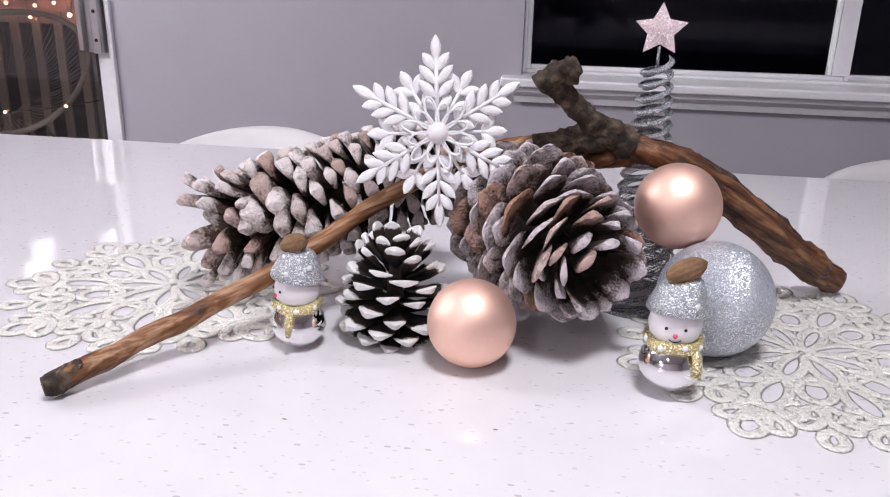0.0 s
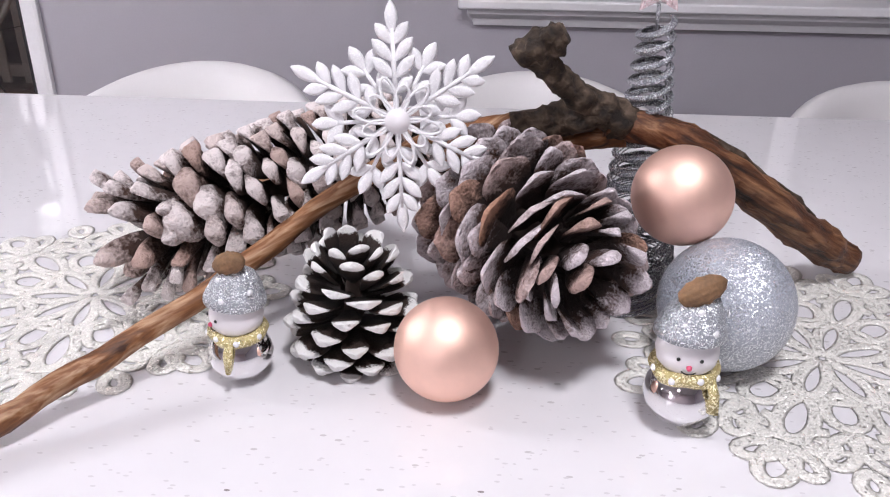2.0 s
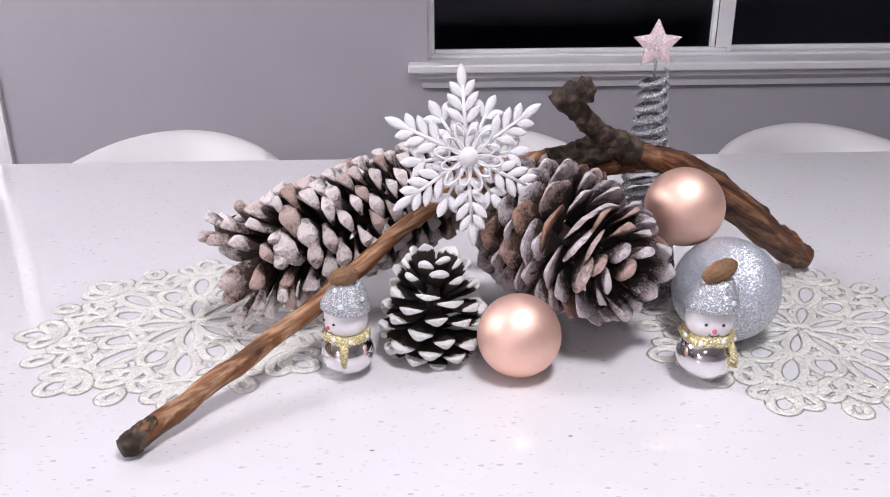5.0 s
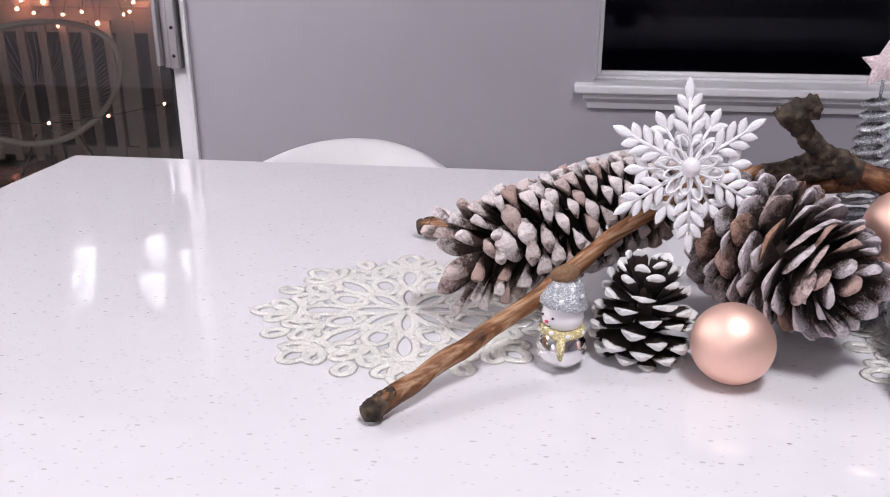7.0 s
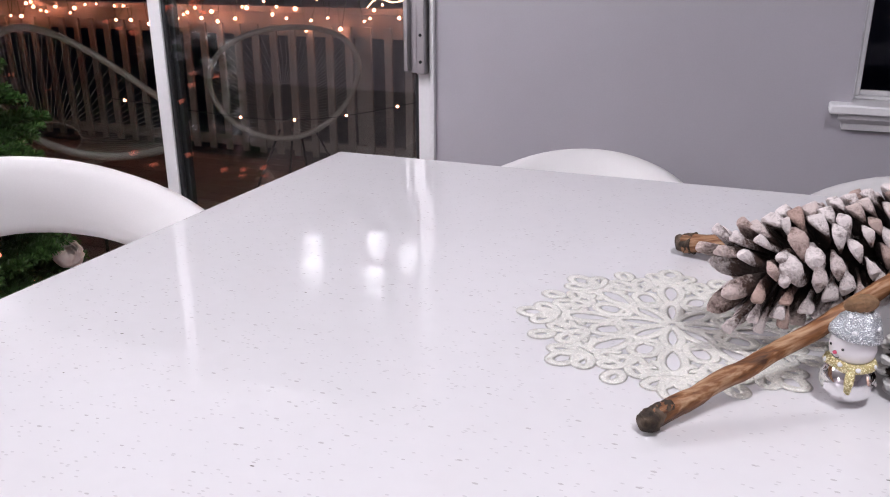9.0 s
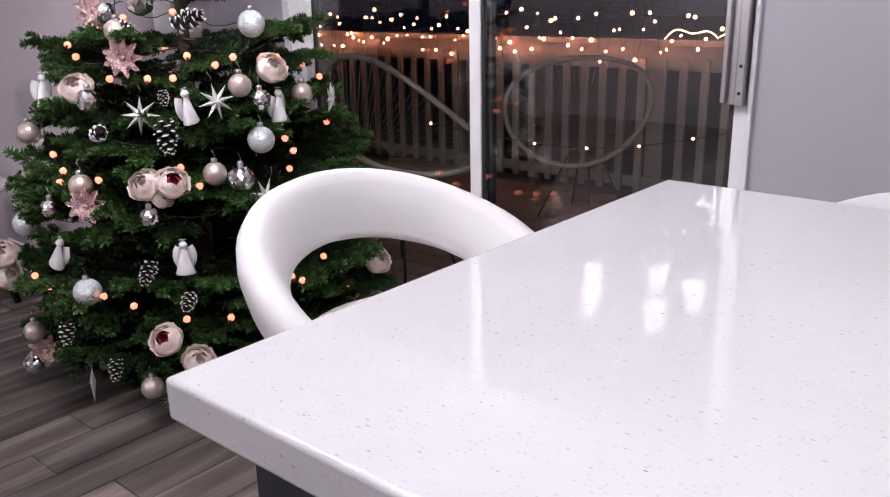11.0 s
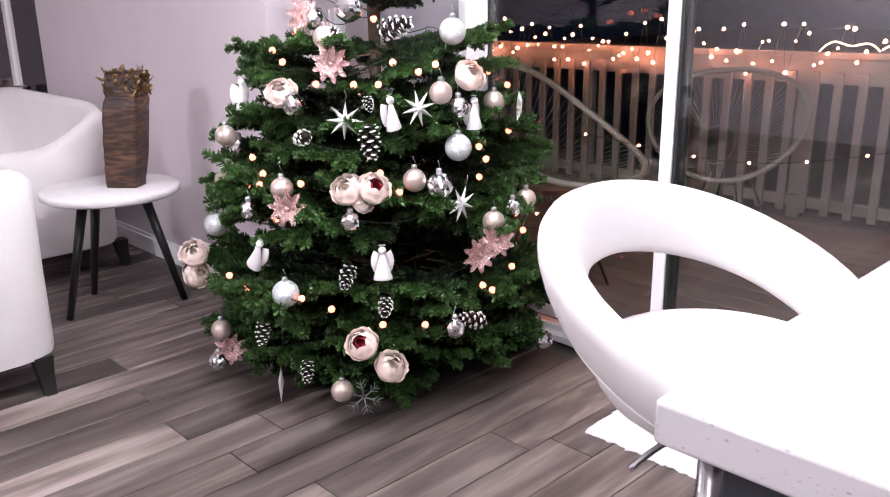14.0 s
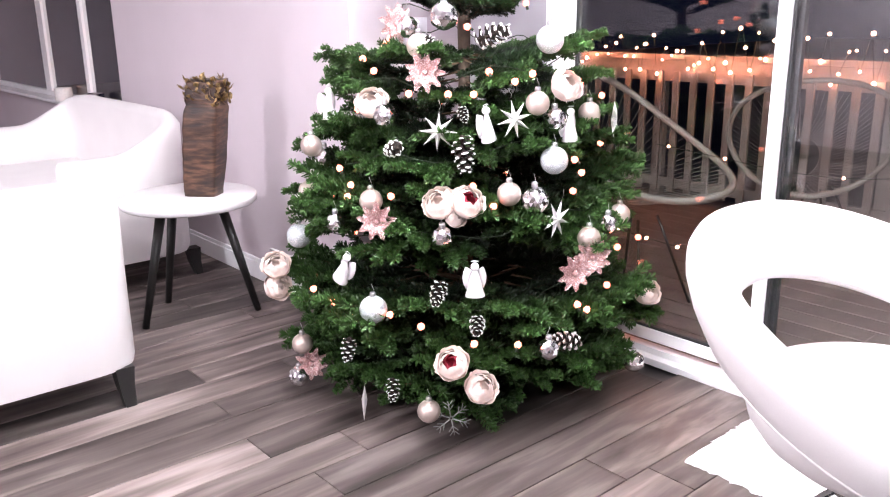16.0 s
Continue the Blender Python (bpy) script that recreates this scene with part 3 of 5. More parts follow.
part("gilt_leaves", bm, M_GILT, cw, "crinkled gilt leaf crown", smooth=False)

# ====== centrepiece on the table
M_ROSE = material("satin_rose_gold", (0.93, 0.64, 0.53), 0.55, 0.94, 0.03, 10, 200, 0.02, coat=0.0)
M_GLIT = glitter("silver_blue_glitter", (0.42, 0.45, 0.51), 0.35, 0, 1700.0, (0.95, 0.97, 1), 0.28, 0.9)
M_FLAKE = glitter("white_glitter_plastic", (0.88, 0.87, 0.89), 0.5, 0, 1800.0, (1, 1, 1), 0.14, 0.45)
M_MAT = glitter("cream_glitter_felt", (0.77, 0.755, 0.705), 0.4, 0, 1100.0, (1, 0.98, 0.92), 0.12, 0.8)
M_HAT = glitter("silver_glitter_knit", (0.34, 0.36, 0.39), 0.4, 0.2, 1600.0, (0.95, 0.97, 1), 0.3, 1.0)
M_SCARF = glitter("gold_glitter_scarf", (0.52, 0.43, 0.19), 0.4, 0.2, 1200.0, (1, 0.93, 0.65), 0.3, 1.0)
M_WIRE = glitter("silver_tinsel_wire", (0.16, 0.165, 0.185), 0.32, 0.7, 2200.0, (0.95, 0.97, 1), 0.28, 1.0)
M_PINKSTAR = glitter("pale_pink_glitter", (0.74, 0.58, 0.60), 0.4, 0.1, 1500.0, (1, 0.93, 0.95), 0.25, 0.9)
M_MIRROR = material("mirror_silver", (0.86, 0.85, 0.86), 0.05, 1.0, 0.02, 12, 90, 0.0)
M_FACE = material("white_porcelain", (0.84, 0.81, 0.83), 0.35, 0, 0.03, 20, 200, 0.02)
M_INK = material("black_paint_dot", (0.01, 0.01, 0.01), 0.4)
M_NOSE = material("pink_paint_dot", (0.65, 0.09, 0.17), 0.4)
M_WHITEDOT = material("white_paint_dot", (0.86, 0.86, 0.88), 0.4)
M_MINICONE = material("small_brown_cone", (0.21, 0.115, 0.055), 0.75, 0, 0.35, 120, 600, 0.3)


def cone_material(name, core, body, frost, tip0, tip1, amount, rough=0.8, alt=None):
    """Woody scale, darker at its root, frosted towards its tip in uneven patches."""
    m = material(name, body, rough, 0, 0.3, 3, 14, 0.0)
    nt, b, N, L = nodes_of(m)
    tc, sx, n1, n2 = N("ShaderNodeTexCoord"), N("ShaderNodeSeparateXYZ"), N("ShaderNodeTexNoise"), N("ShaderNodeTexNoise")
    L(tc.outputs["Object"], sx.inputs[0])
    oi, va, cmb = N("ShaderNodeObjectInfo"), N("ShaderNodeVectorMath"), N("ShaderNodeCombineXYZ")
    mul = N("ShaderNodeMath")
    mul.operation, mul.inputs[1].default_value = "MULTIPLY", 50
    L(oi.outputs["Random"], mul.inputs[0])
    L(mul.outputs[0], cmb.inputs[2])
    L(tc.outputs["Object"], va.inputs[0])
    L(cmb.outputs[0], va.inputs[1])
    for n, sc in ((n1, 4.0), (n2, 22.0)):
        n.inputs["Scale"].default_value, n.inputs["Detail"].default_value = sc, 5
        L(va.outputs[0], n.inputs["Vector"])
    mr = N("ShaderNodeMapRange")
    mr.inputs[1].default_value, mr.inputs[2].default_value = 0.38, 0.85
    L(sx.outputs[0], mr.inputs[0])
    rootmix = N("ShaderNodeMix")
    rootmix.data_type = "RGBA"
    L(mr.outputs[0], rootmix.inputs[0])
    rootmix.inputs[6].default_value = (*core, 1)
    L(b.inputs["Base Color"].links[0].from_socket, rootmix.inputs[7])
    s1, s2 = N("ShaderNodeMath"), N("ShaderNodeMath")
    s1.operation, s1.use_clamp = "MULTIPLY_ADD", False
    L(n1.outputs["Fac"], s1.inputs[0])
    s1.inputs[1].default_value = amount
    L(sx.outputs[0], s1.inputs[2])
    s2.operation = "MULTIPLY_ADD"
    L(n2.outputs["Fac"], s2.inputs[0])
    s2.inputs[1].default_value = amount * 0.6
    L(s1.outputs[0], s2.inputs[2])
    mf = N("ShaderNodeMapRange")
    mf.inputs[1].default_value, mf.inputs[2].default_value = tip0 + amount * 0.8, tip1 + amount * 0.8
    L(s2.outputs[0], mf.inputs[0])
    mix = N("ShaderNodeMix")
    mix.data_type = "RGBA"
    L(mf.outputs[0], mix.inputs[0])
    L(rootmix.outputs[2], mix.inputs[6])
    hue, pick = N("ShaderNodeMix"), N("ShaderNodeMapRange")
    hue.data_type = "RGBA"
    pick.inputs[1].default_value, pick.inputs[2].default_value = 0.68, 1.0
    L(oi.outputs["Random"], pick.inputs[0])
    L(pick.outputs[0], hue.inputs[0])
    hue.inputs[6].default_value = (*frost, 1)
    hue.inputs[7].default_value = (*(alt or frost), 1)
    L(hue.outputs[2], mix.inputs[7])
    L(mix.outputs[2], b.inputs["Base Color"])
    bp = N("ShaderNodeBump")
    bp.inputs["Strength"].default_value, bp.inputs["Distance"].default_value = 0.45, 0.03
    L(n2.outputs["Fac"], bp.inputs["Height"])
    L(bp.outputs[0], b.inputs["Normal"])
    return m


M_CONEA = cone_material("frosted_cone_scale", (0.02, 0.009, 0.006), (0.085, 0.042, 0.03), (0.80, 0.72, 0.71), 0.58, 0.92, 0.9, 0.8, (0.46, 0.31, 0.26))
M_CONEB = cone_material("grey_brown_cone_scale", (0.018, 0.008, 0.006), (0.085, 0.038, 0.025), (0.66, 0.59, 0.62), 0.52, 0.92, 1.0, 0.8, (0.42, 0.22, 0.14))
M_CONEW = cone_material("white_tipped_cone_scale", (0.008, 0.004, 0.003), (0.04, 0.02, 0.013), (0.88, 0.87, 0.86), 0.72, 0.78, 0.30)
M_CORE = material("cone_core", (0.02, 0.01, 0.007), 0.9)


def scale_mesh(name, mat, width, thick, curl, point, umbo=0.0):
    """One cone scale of unit length along x, hollowed above, swollen at its end."""
    bm = bmesh.new()
    US = (0.0, 0.28, 0.52, 0.70, 0.82, 0.91, 0.965, 0.99, 1.0)
    nu, nv = len(US) - 1, 4
    top, low = [], []
    for i, u in enumerate(US):
        w = width * (0.26 + 0.74 * math.sin(min(1.0, u / 0.68) * math.pi / 2) ** 1.3)
        if u > 0.68:
            w *= (1 - ((u - 0.68) / 0.3245) ** 2) ** point
        t_, l_ = [], []
        for j in range(nv + 1):
            v = -1 + 2 * j / nv
            x = u - 0.06 * v * v * u
            z = curl * u * u + 0.06 * width * v * v - 0.10 * max(0, u - 0.75)
            th = thick * (0.55 + 0.40 * u * u) * (1 - 0.5 * v * v) + (umbo * thick * (1 - v * v) if 0.75 < u < 0.99 else 0)
            if u == 1.0:
                th *= 0.55
            t_.append(bm.verts.new((x, v * w, z + th * 0.4)))
            l_.append(bm.verts.new((x - 0.015, v * w * 0.95, z - th * 0.6)))
        top.append(t_)
        low.append(l_)
    for i in range(nu):
        for j in range(nv):
            bm.faces.new((top[i][j], top[i + 1][j], top[i + 1][j + 1], top[i][j + 1]))
            bm.faces.new((low[i][j], low[i][j + 1], low[i + 1][j + 1], low[i + 1][j]))
        for j in (0, nv):
            bm.faces.new((top[i][j], low[i][j], low[i + 1][j], top[i + 1][j]))
    for j in range(nv):
        bm.faces.new((top[nu][j], low[nu][j], low[nu][j + 1], top[nu][j + 1]))
    bmesh.ops.recalc_face_normals(bm, faces=bm.faces)
    me = bpy.data.meshes.new(name)
    bm.to_mesh(me)
    bm.free()
    me.materials.append(mat)
    for p in me.polygons:
        p.use_smooth = True
    return me


def along(p0, p1):
    d = (Vector(p1) - Vector(p0)).normalized()
    return Matrix.Translation(p0) @ d.to_track_quat("Z", "Y").to_matrix().to_4x4()


def pine_cone(m, length, count, meshes, rad, lift, size, label, core=0.010, wild=0.0, group="cones on the table", start=0.05, ends=None):
    """Scales set round the axis z in the golden angle; rad, lift and size run from base to tip."""
    pc = thing("pine_cone", m, label, "pine cone", group)
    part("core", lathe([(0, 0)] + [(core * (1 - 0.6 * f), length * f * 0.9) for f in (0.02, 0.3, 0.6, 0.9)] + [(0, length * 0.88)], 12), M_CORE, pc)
    f_ = [i / (len(rad) - 1) for i in range(len(rad))]
    for i in range(count):
        f = start + (0.97 - start) * i / (count - 1)
        a = i * 2.39996 + random.uniform(-0.1, 0.1) * wild
        e = radians(float(np.interp(f, f_, lift)) + random.uniform(-9, 9) * wild)
        ln = float(np.interp(f, f_, size)) * random.uniform(1 - 0.12 * wild, 1 + 0.12 * wild)
        rr = float(np.interp(f, f_, rad))
        o = Vector((math.cos(a), math.sin(a), 0))
        x = o * math.cos(e) + Vector((0, 0, math.sin(e)))
        z = -o * math.sin(e) + Vector((0, 0, math.cos(e)))
        y = z.cross(x)
        root = Vector((0, 0, f * length)) + x * (rr - ln)
        root = Vector((0, 0, f * length)) + o * max(0.002, rr - ln * math.cos(e)) - Vector((0, 0, 0))
        ob = new("scale", random.choice(ends if ends and f > 0.80 else meshes))
        ob.parent = pc
        R3 = Matrix((x, y, z)).transposed().to_4x4()
        roll = Matrix.Rotation(random.uniform(-0.25, 0.25) * wild, 4, "X")
        ob.matrix_local = Matrix.Translation(root) @ R3 @ roll @ Matrix.Diagonal((ln, ln * random.uniform(0.9, 1.1), ln, 1))
    return pc


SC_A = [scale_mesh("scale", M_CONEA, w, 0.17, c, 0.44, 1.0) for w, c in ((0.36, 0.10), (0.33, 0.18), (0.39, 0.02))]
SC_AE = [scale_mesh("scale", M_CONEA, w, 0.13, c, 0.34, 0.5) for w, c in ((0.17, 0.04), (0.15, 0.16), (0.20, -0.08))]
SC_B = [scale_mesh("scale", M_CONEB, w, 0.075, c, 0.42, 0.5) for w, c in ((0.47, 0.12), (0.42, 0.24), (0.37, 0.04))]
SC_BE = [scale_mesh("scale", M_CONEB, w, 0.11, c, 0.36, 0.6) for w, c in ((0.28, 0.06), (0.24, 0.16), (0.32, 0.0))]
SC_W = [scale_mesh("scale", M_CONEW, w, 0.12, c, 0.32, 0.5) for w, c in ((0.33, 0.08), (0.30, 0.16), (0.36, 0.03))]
ca = pine_cone(along((0.038, 0.751, 1.020), (-0.140, 0.657, 0.980)), 0.188, 190, SC_A, [0.036, 0.046, 0.049, 0.048, 0.047, 0.038], [-14, 4, 12, 18, 30, 62],
               [0.026, 0.029, 0.030, 0.031, 0.043, 0.052], "long frosted pine cone with opened scales, lying on its side", 0.012, 1.0, ends=SC_AE)
cb = pine_cone(along((0.086, 0.690, 1.002), (0.150, 0.598, 0.990)), 0.100, 112, SC_B, [0.052, 0.058, 0.060, 0.056, 0.045, 0.024], [-34, -16, -2, 16, 40, 72],
               [0.034, 0.037, 0.037, 0.036, 0.034, 0.031], "large grey-brown pine cone with broad open scales, lying on its side", 0.013, 1.0, ends=SC_BE)
cw_ = pine_cone(pose(0.008, 0.626, 0.9205), 0.064, 66, SC_W, [0.031, 0.041, 0.043, 0.039, 0.031, 0.014], [-24, -12, -4, 10, 38, 74],
                [0.026, 0.032, 0.032, 0.029, 0.026, 0.020], "dark pine cone with white-painted scale tips, standing upright", 0.009, 0.5, start=0.04)


def ball(name, x, y, z, r, mat, label, cap_dir, capmat):
    b_ = thing(name, pose(x, y, z), label, "bauble", "baubles on the table")
    part("ball", lathe([(r * math.sin(t), -r * math.cos(t)) for t in [math.pi * i / 36 for i in range(37)]], 64), mat, b_)
    d = Vector(cap_dir).normalized()
    c = part("cap", lathe([(0, 0.006), (0.0045, 0.006), (0.0052, 0.003), (0.0052, -0.001), (0, -0.001)], 16), capmat, b_)
    c.matrix_local = Matrix.Translation(d * r) @ d.to_track_quat("Z", "Y").to_matrix().to_4x4()
    return b_


ball("bauble", 0.068, 0.588, 0.9502, 0.0300, M_ROSE, "satin rose gold bauble resting on the white table", (0.3, 1, 0.2), M_CHROME)
ball("bauble", 0.206, 0.672, 1.0160, 0.0310, M_ROSE, "satin rose gold bauble propped against the silver one", (-0.2, 1, 0.2), M_CHROME)
ball("bauble", 0.233, 0.637, 0.9605, 0.0405, M_GLIT, "large silver-blue glittered bauble on the cream openwork mat", (-0.6, 0.6, -0.3), M_CHROME)

# branch of driftwood over the cones
br = thing("driftwood_branch", pose(0.158, 0.70, 0.92), "bare brown driftwood branch with a knotted end, laid over the cones", "branch")


def limb(name, pts, rad, mat, n, jit, label=""):
    O = Vector((0.158, 0.70, 0.92))
    P = [p - O for p in smoothed(pts, n)]
    P = [p + noise.noise_vector(p * 38) * 0.0016 for p in P]
    R_ = [float(np.interp(i / (n - 1), [k / (len(rad) - 1) for k in range(len(rad))], rad)) for i in range(n)]
    R_ = [r * (1 + 0.10 * noise.noise(Vector((i * 0.35, r * 900, 1.7)))) for i, r in enumerate(R_)]
    turn = (P[-1] - P[0]).to_track_quat("X", "Z").to_matrix().to_4x4()   # grain runs along the limb
    back = turn.inverted()
    ob = part(name, tube([back @ p for p in P], R_, 22, jitter=jit), mat, br, label)
    ob.matrix_local = turn
    return ob


limb("front_stick", [(-0.180, 0.500, 0.9293), (-0.085, 0.603, 0.963), (-0.002, 0.668, 1.014), (0.060, 0.690, 1.044), (0.125, 0.700, 1.054)], [0.0076, 0.0067, 0.0069, 0.0064, 0.0064, 0.0062, 0.0068], M_BARK, 60, 0.12, "smooth orange-brown stick")
limb("front_stick_end", [(-0.186, 0.4935, 0.9288), (-0.1795, 0.5005, 0.930), (-0.169, 0.512, 0.9335)], [0.0066, 0.0082, 0.0070], M_ROUGHBARK, 18, 0.25, "dark knobbly end")
limb("back_stick", [(-0.200, 0.873, 0.932), (-0.05, 0.80, 0.975), (0.129, 0.715, 1.034), (0.172, 0.708, 1.043)], [0.0105, 0.009, 0.008, 0.008, 0.0085], M_BARK, 40, 0.10)
limb("back_stick_end", [(-0.206, 0.876, 0.9315), (-0.190, 0.868, 0.935)], [0.0100, 0.0112], M_ROUGHBARK, 6, 0.25)
limb("right_limb", [(0.158, 0.700, 1.052), (0.205, 0.706, 1.042), (0.259, 0.716, 1.006), (0.315, 0.742, 0.960), (0.352, 0.765, 0.9335)], [0.0095, 0.0105, 0.0125, 0.0140, 0.0135, 0.0125], M_LIMB, 44, 0.16, "thick reddish-brown limb with bark shreds")
limb("bark_shred", [(0.190, 0.707, 1.055), (0.240, 0.712, 1.032), (0.290, 0.732, 0.994), (0.318, 0.745, 0.972)], [0.002, 0.0045, 0.0035, 0.0045, 0.0015], M_ROUGHBARK, 24, 0.5)
limb("knot_arm", [(0.172, 0.702, 1.050), (0.152, 0.698, 1.062), (0.134, 0.690, 1.075), (0.122, 0.682, 1.090), (0.112, 0.676, 1.101)], [0.0120, 0.0118, 0.0092, 0.0078, 0.0080, 0.0090], M_ROUGHBARK, 40, 0.30, "dark knotted bark")
limb("knot_head", [(0.102, 0.676, 1.097), (0.111, 0.674, 1.105), (0.122, 0.672, 1.110), (0.128, 0.671, 1.113)], [0.0070, 0.0094, 0.0086, 0.0062], M_ROUGHBARK, 20, 0.45)
limb("knot_root", [(0.098, 0.694, 1.052), (0.125, 0.697, 1.054), (0.150, 0.699, 1.060)], [0.0075, 0.0100, 0.0130], M_ROUGHBARK, 14, 0.35)


# snowflake
def leaf(bm, p, ang, ln, w, th=0.0012, z=0.0):
    c, s_ = math.cos(ang), math.sin(ang)
    prev = None
    for i in range(7):
        u = i / 6
        r = math.sin(math.pi * min(1, u * 1.02)) ** 0.8 * (0.55 + 0.6 * u) * w * 0.5 + 0.0004
        ring = []
        for k in range(6):
            t = math.pi * k / 3
            a, b_ = u * ln, r * math.cos(t)
            ring.append(bm.verts.new((p[0] + a * c - b_ * s_, p[1] + a * s_ + b_ * c, z + th * math.sin(t) * (0.4 + r / w))))
        if prev:
            for k in range(6):
                bm.faces.new((prev[k], prev[(k + 1) % 6], ring[(k + 1) % 6], ring[k]))
        prev = ring
    return bm


fl = thing("snowflake_ornament", Matrix.Translation((0.034, 0.646, 1.066)) @ Vector((0.10, -0.57, 0.10)).to_track_quat("Z", "Y").to_matrix().to_4x4() @ pose(0, 0, 0, 0, 0, 2) @ Matrix.Scale(0.95, 4), "white glittered plastic snowflake ornament standing among the cones", "snowflake ornament")
for i in range(6):
    a = radians(90 + 60 * i)
    d = Vector((math.cos(a), math.sin(a), 0))
    arm = part("arm", tube([d * 0.006, d * 0.054], [0.0019, 0.0012], 6), M_FLAKE, fl)
    for dist, ln, sp in ((0.016, 0.014, 50), (0.025, 0.018, 45), (0.0345, 0.0185, 41), (0.0445, 0.016, 37)):
        for s_ in (-1, 1):
            part("leaf", leaf(bmesh.new(), d * dist, a + s_ * radians(sp), ln, 0.0080), M_FLAKE, arm)
    part("leaf", leaf(bmesh.new(), d * 0.049, a, 0.021, 0.0082), M_FLAKE, arm)
for i in range(6):
    a = radians(60 + 60 * i)
    d = Vector((math.cos(a), math.sin(a), 0))
    arm = part("side_sprig", tube([d * 0.006 - Vector((0, 0, 0.004)), d * 0.036 - Vector((0, 0, 0.003))], [0.0016, 0.0012], 6), M_FLAKE, fl)
    part("leaf", leaf(bmesh.new(), d * 0.034, a, 0.0175, 0.0088, z=-0.003), M_FLAKE, arm)
    for s_ in (-1, 1):
        part("leaf", leaf(bmesh.new(), d * 0.032, a + s_ * radians(48), 0.0160, 0.0084, z=-0.003), M_FLAKE, arm)
        part("leaf", leaf(bmesh.new(), d * 0.020, a + s_ * radians(48), 0.0150, 0.0074, z=-0.003), M_FLAKE, arm)
for i in range(12):
    a = radians(15 + 30 * i)
    d, s_ = Vector((math.cos(a), math.sin(a), 0)), Vector((-math.sin(a), math.cos(a), 0))
    ln = 0.022 if i % 2 else 0.017
    pts = [d * (0.005 + ln * (1 - math.cos(t)) / 2) + s_ * 0.0042 * math.sin(t) + Vector((0, 0, 0.004)) for t in [2 * math.pi * k / 16 for k in range(16)]]
    part("petal_loop", tube(pts, 0.0010, 5, closed=True), M_FLAKE, fl)
part("centre_bead", lathe([(0, 0.010), (0.004, 0.0093), (0.0072, 0.006), (0.0085, 0.002), (0.0082, 0), (0, 0)], 24), M_FACE, fl, "smooth white bead")

# coiled tinsel tree with a star
tr = thing("wire_tree", pose(0.186, 0.716, TZ), "small silver tinsel wire tree ornament with a pink star", "tree ornament")
TH = 0.191
bm = bmesh.new()
turns, strands = 20, 8
for s_ in range(strands):
    pts = []
    for i in range(turns * 22):
        f = i / (turns * 22 - 1)
        a = 2 * math.pi * turns * f + s_ * 0.06
        r = (0.0335 * (1 - f) ** 1.2 + 0.0115 * f) * (0.74 + 0.28 * math.sin(s_ * 0.40 + 0.25 * math.sin(a * 0.31)))
        z = TH * f + 0.0064 * math.sin(a + 0.9) * (1 - 0.5 * f) + 0.00085 * (s_ - 3.5) * (1 - 0.25 * f)
        pts.append((r * math.cos(a), r * math.sin(a), max(0.0008, z)))
    tube(pts, 0.00062, 4, bm)
part("coil", bm, M_WIRE, tr, "coiled tinsel wire")
part("stem", tube([(0, 0, TH - 0.004), (0, 0, TH + 0.012)], 0.0012, 6), M_WIRE, tr)
bm = bmesh.new()
rim = [(0.0195 if i % 2 == 0 else 0.0098, radians(90 + 36 * i)) for i in range(10)]
fr_ = [bm.verts.new((r * math.cos(a), -0.0016, TH + 0.0235 + r * math.sin(a))) for r, a in rim]
bk_ = [bm.verts.new((r * math.cos(a), 0.0016, TH + 0.0235 + r * math.sin(a))) for r, a in rim]
cf, cb_ = bm.verts.new((0, -0.0030, TH + 0.0235)), bm.verts.new((0, 0.0030, TH + 0.0235))
for i in range(10):
    j = (i + 1) % 10
    bm.faces.new((cf, fr_[i], fr_[j]))
    bm.faces.new((cb_, bk_[j], bk_[i]))
    bm.faces.new((fr_[i], bk_[i], bk_[j], fr_[j]))
bmesh.ops.recalc_face_normals(bm, faces=bm.faces)
part("star", bm, M_PINKSTAR, tr, "pale pink glitter star", smooth=False)


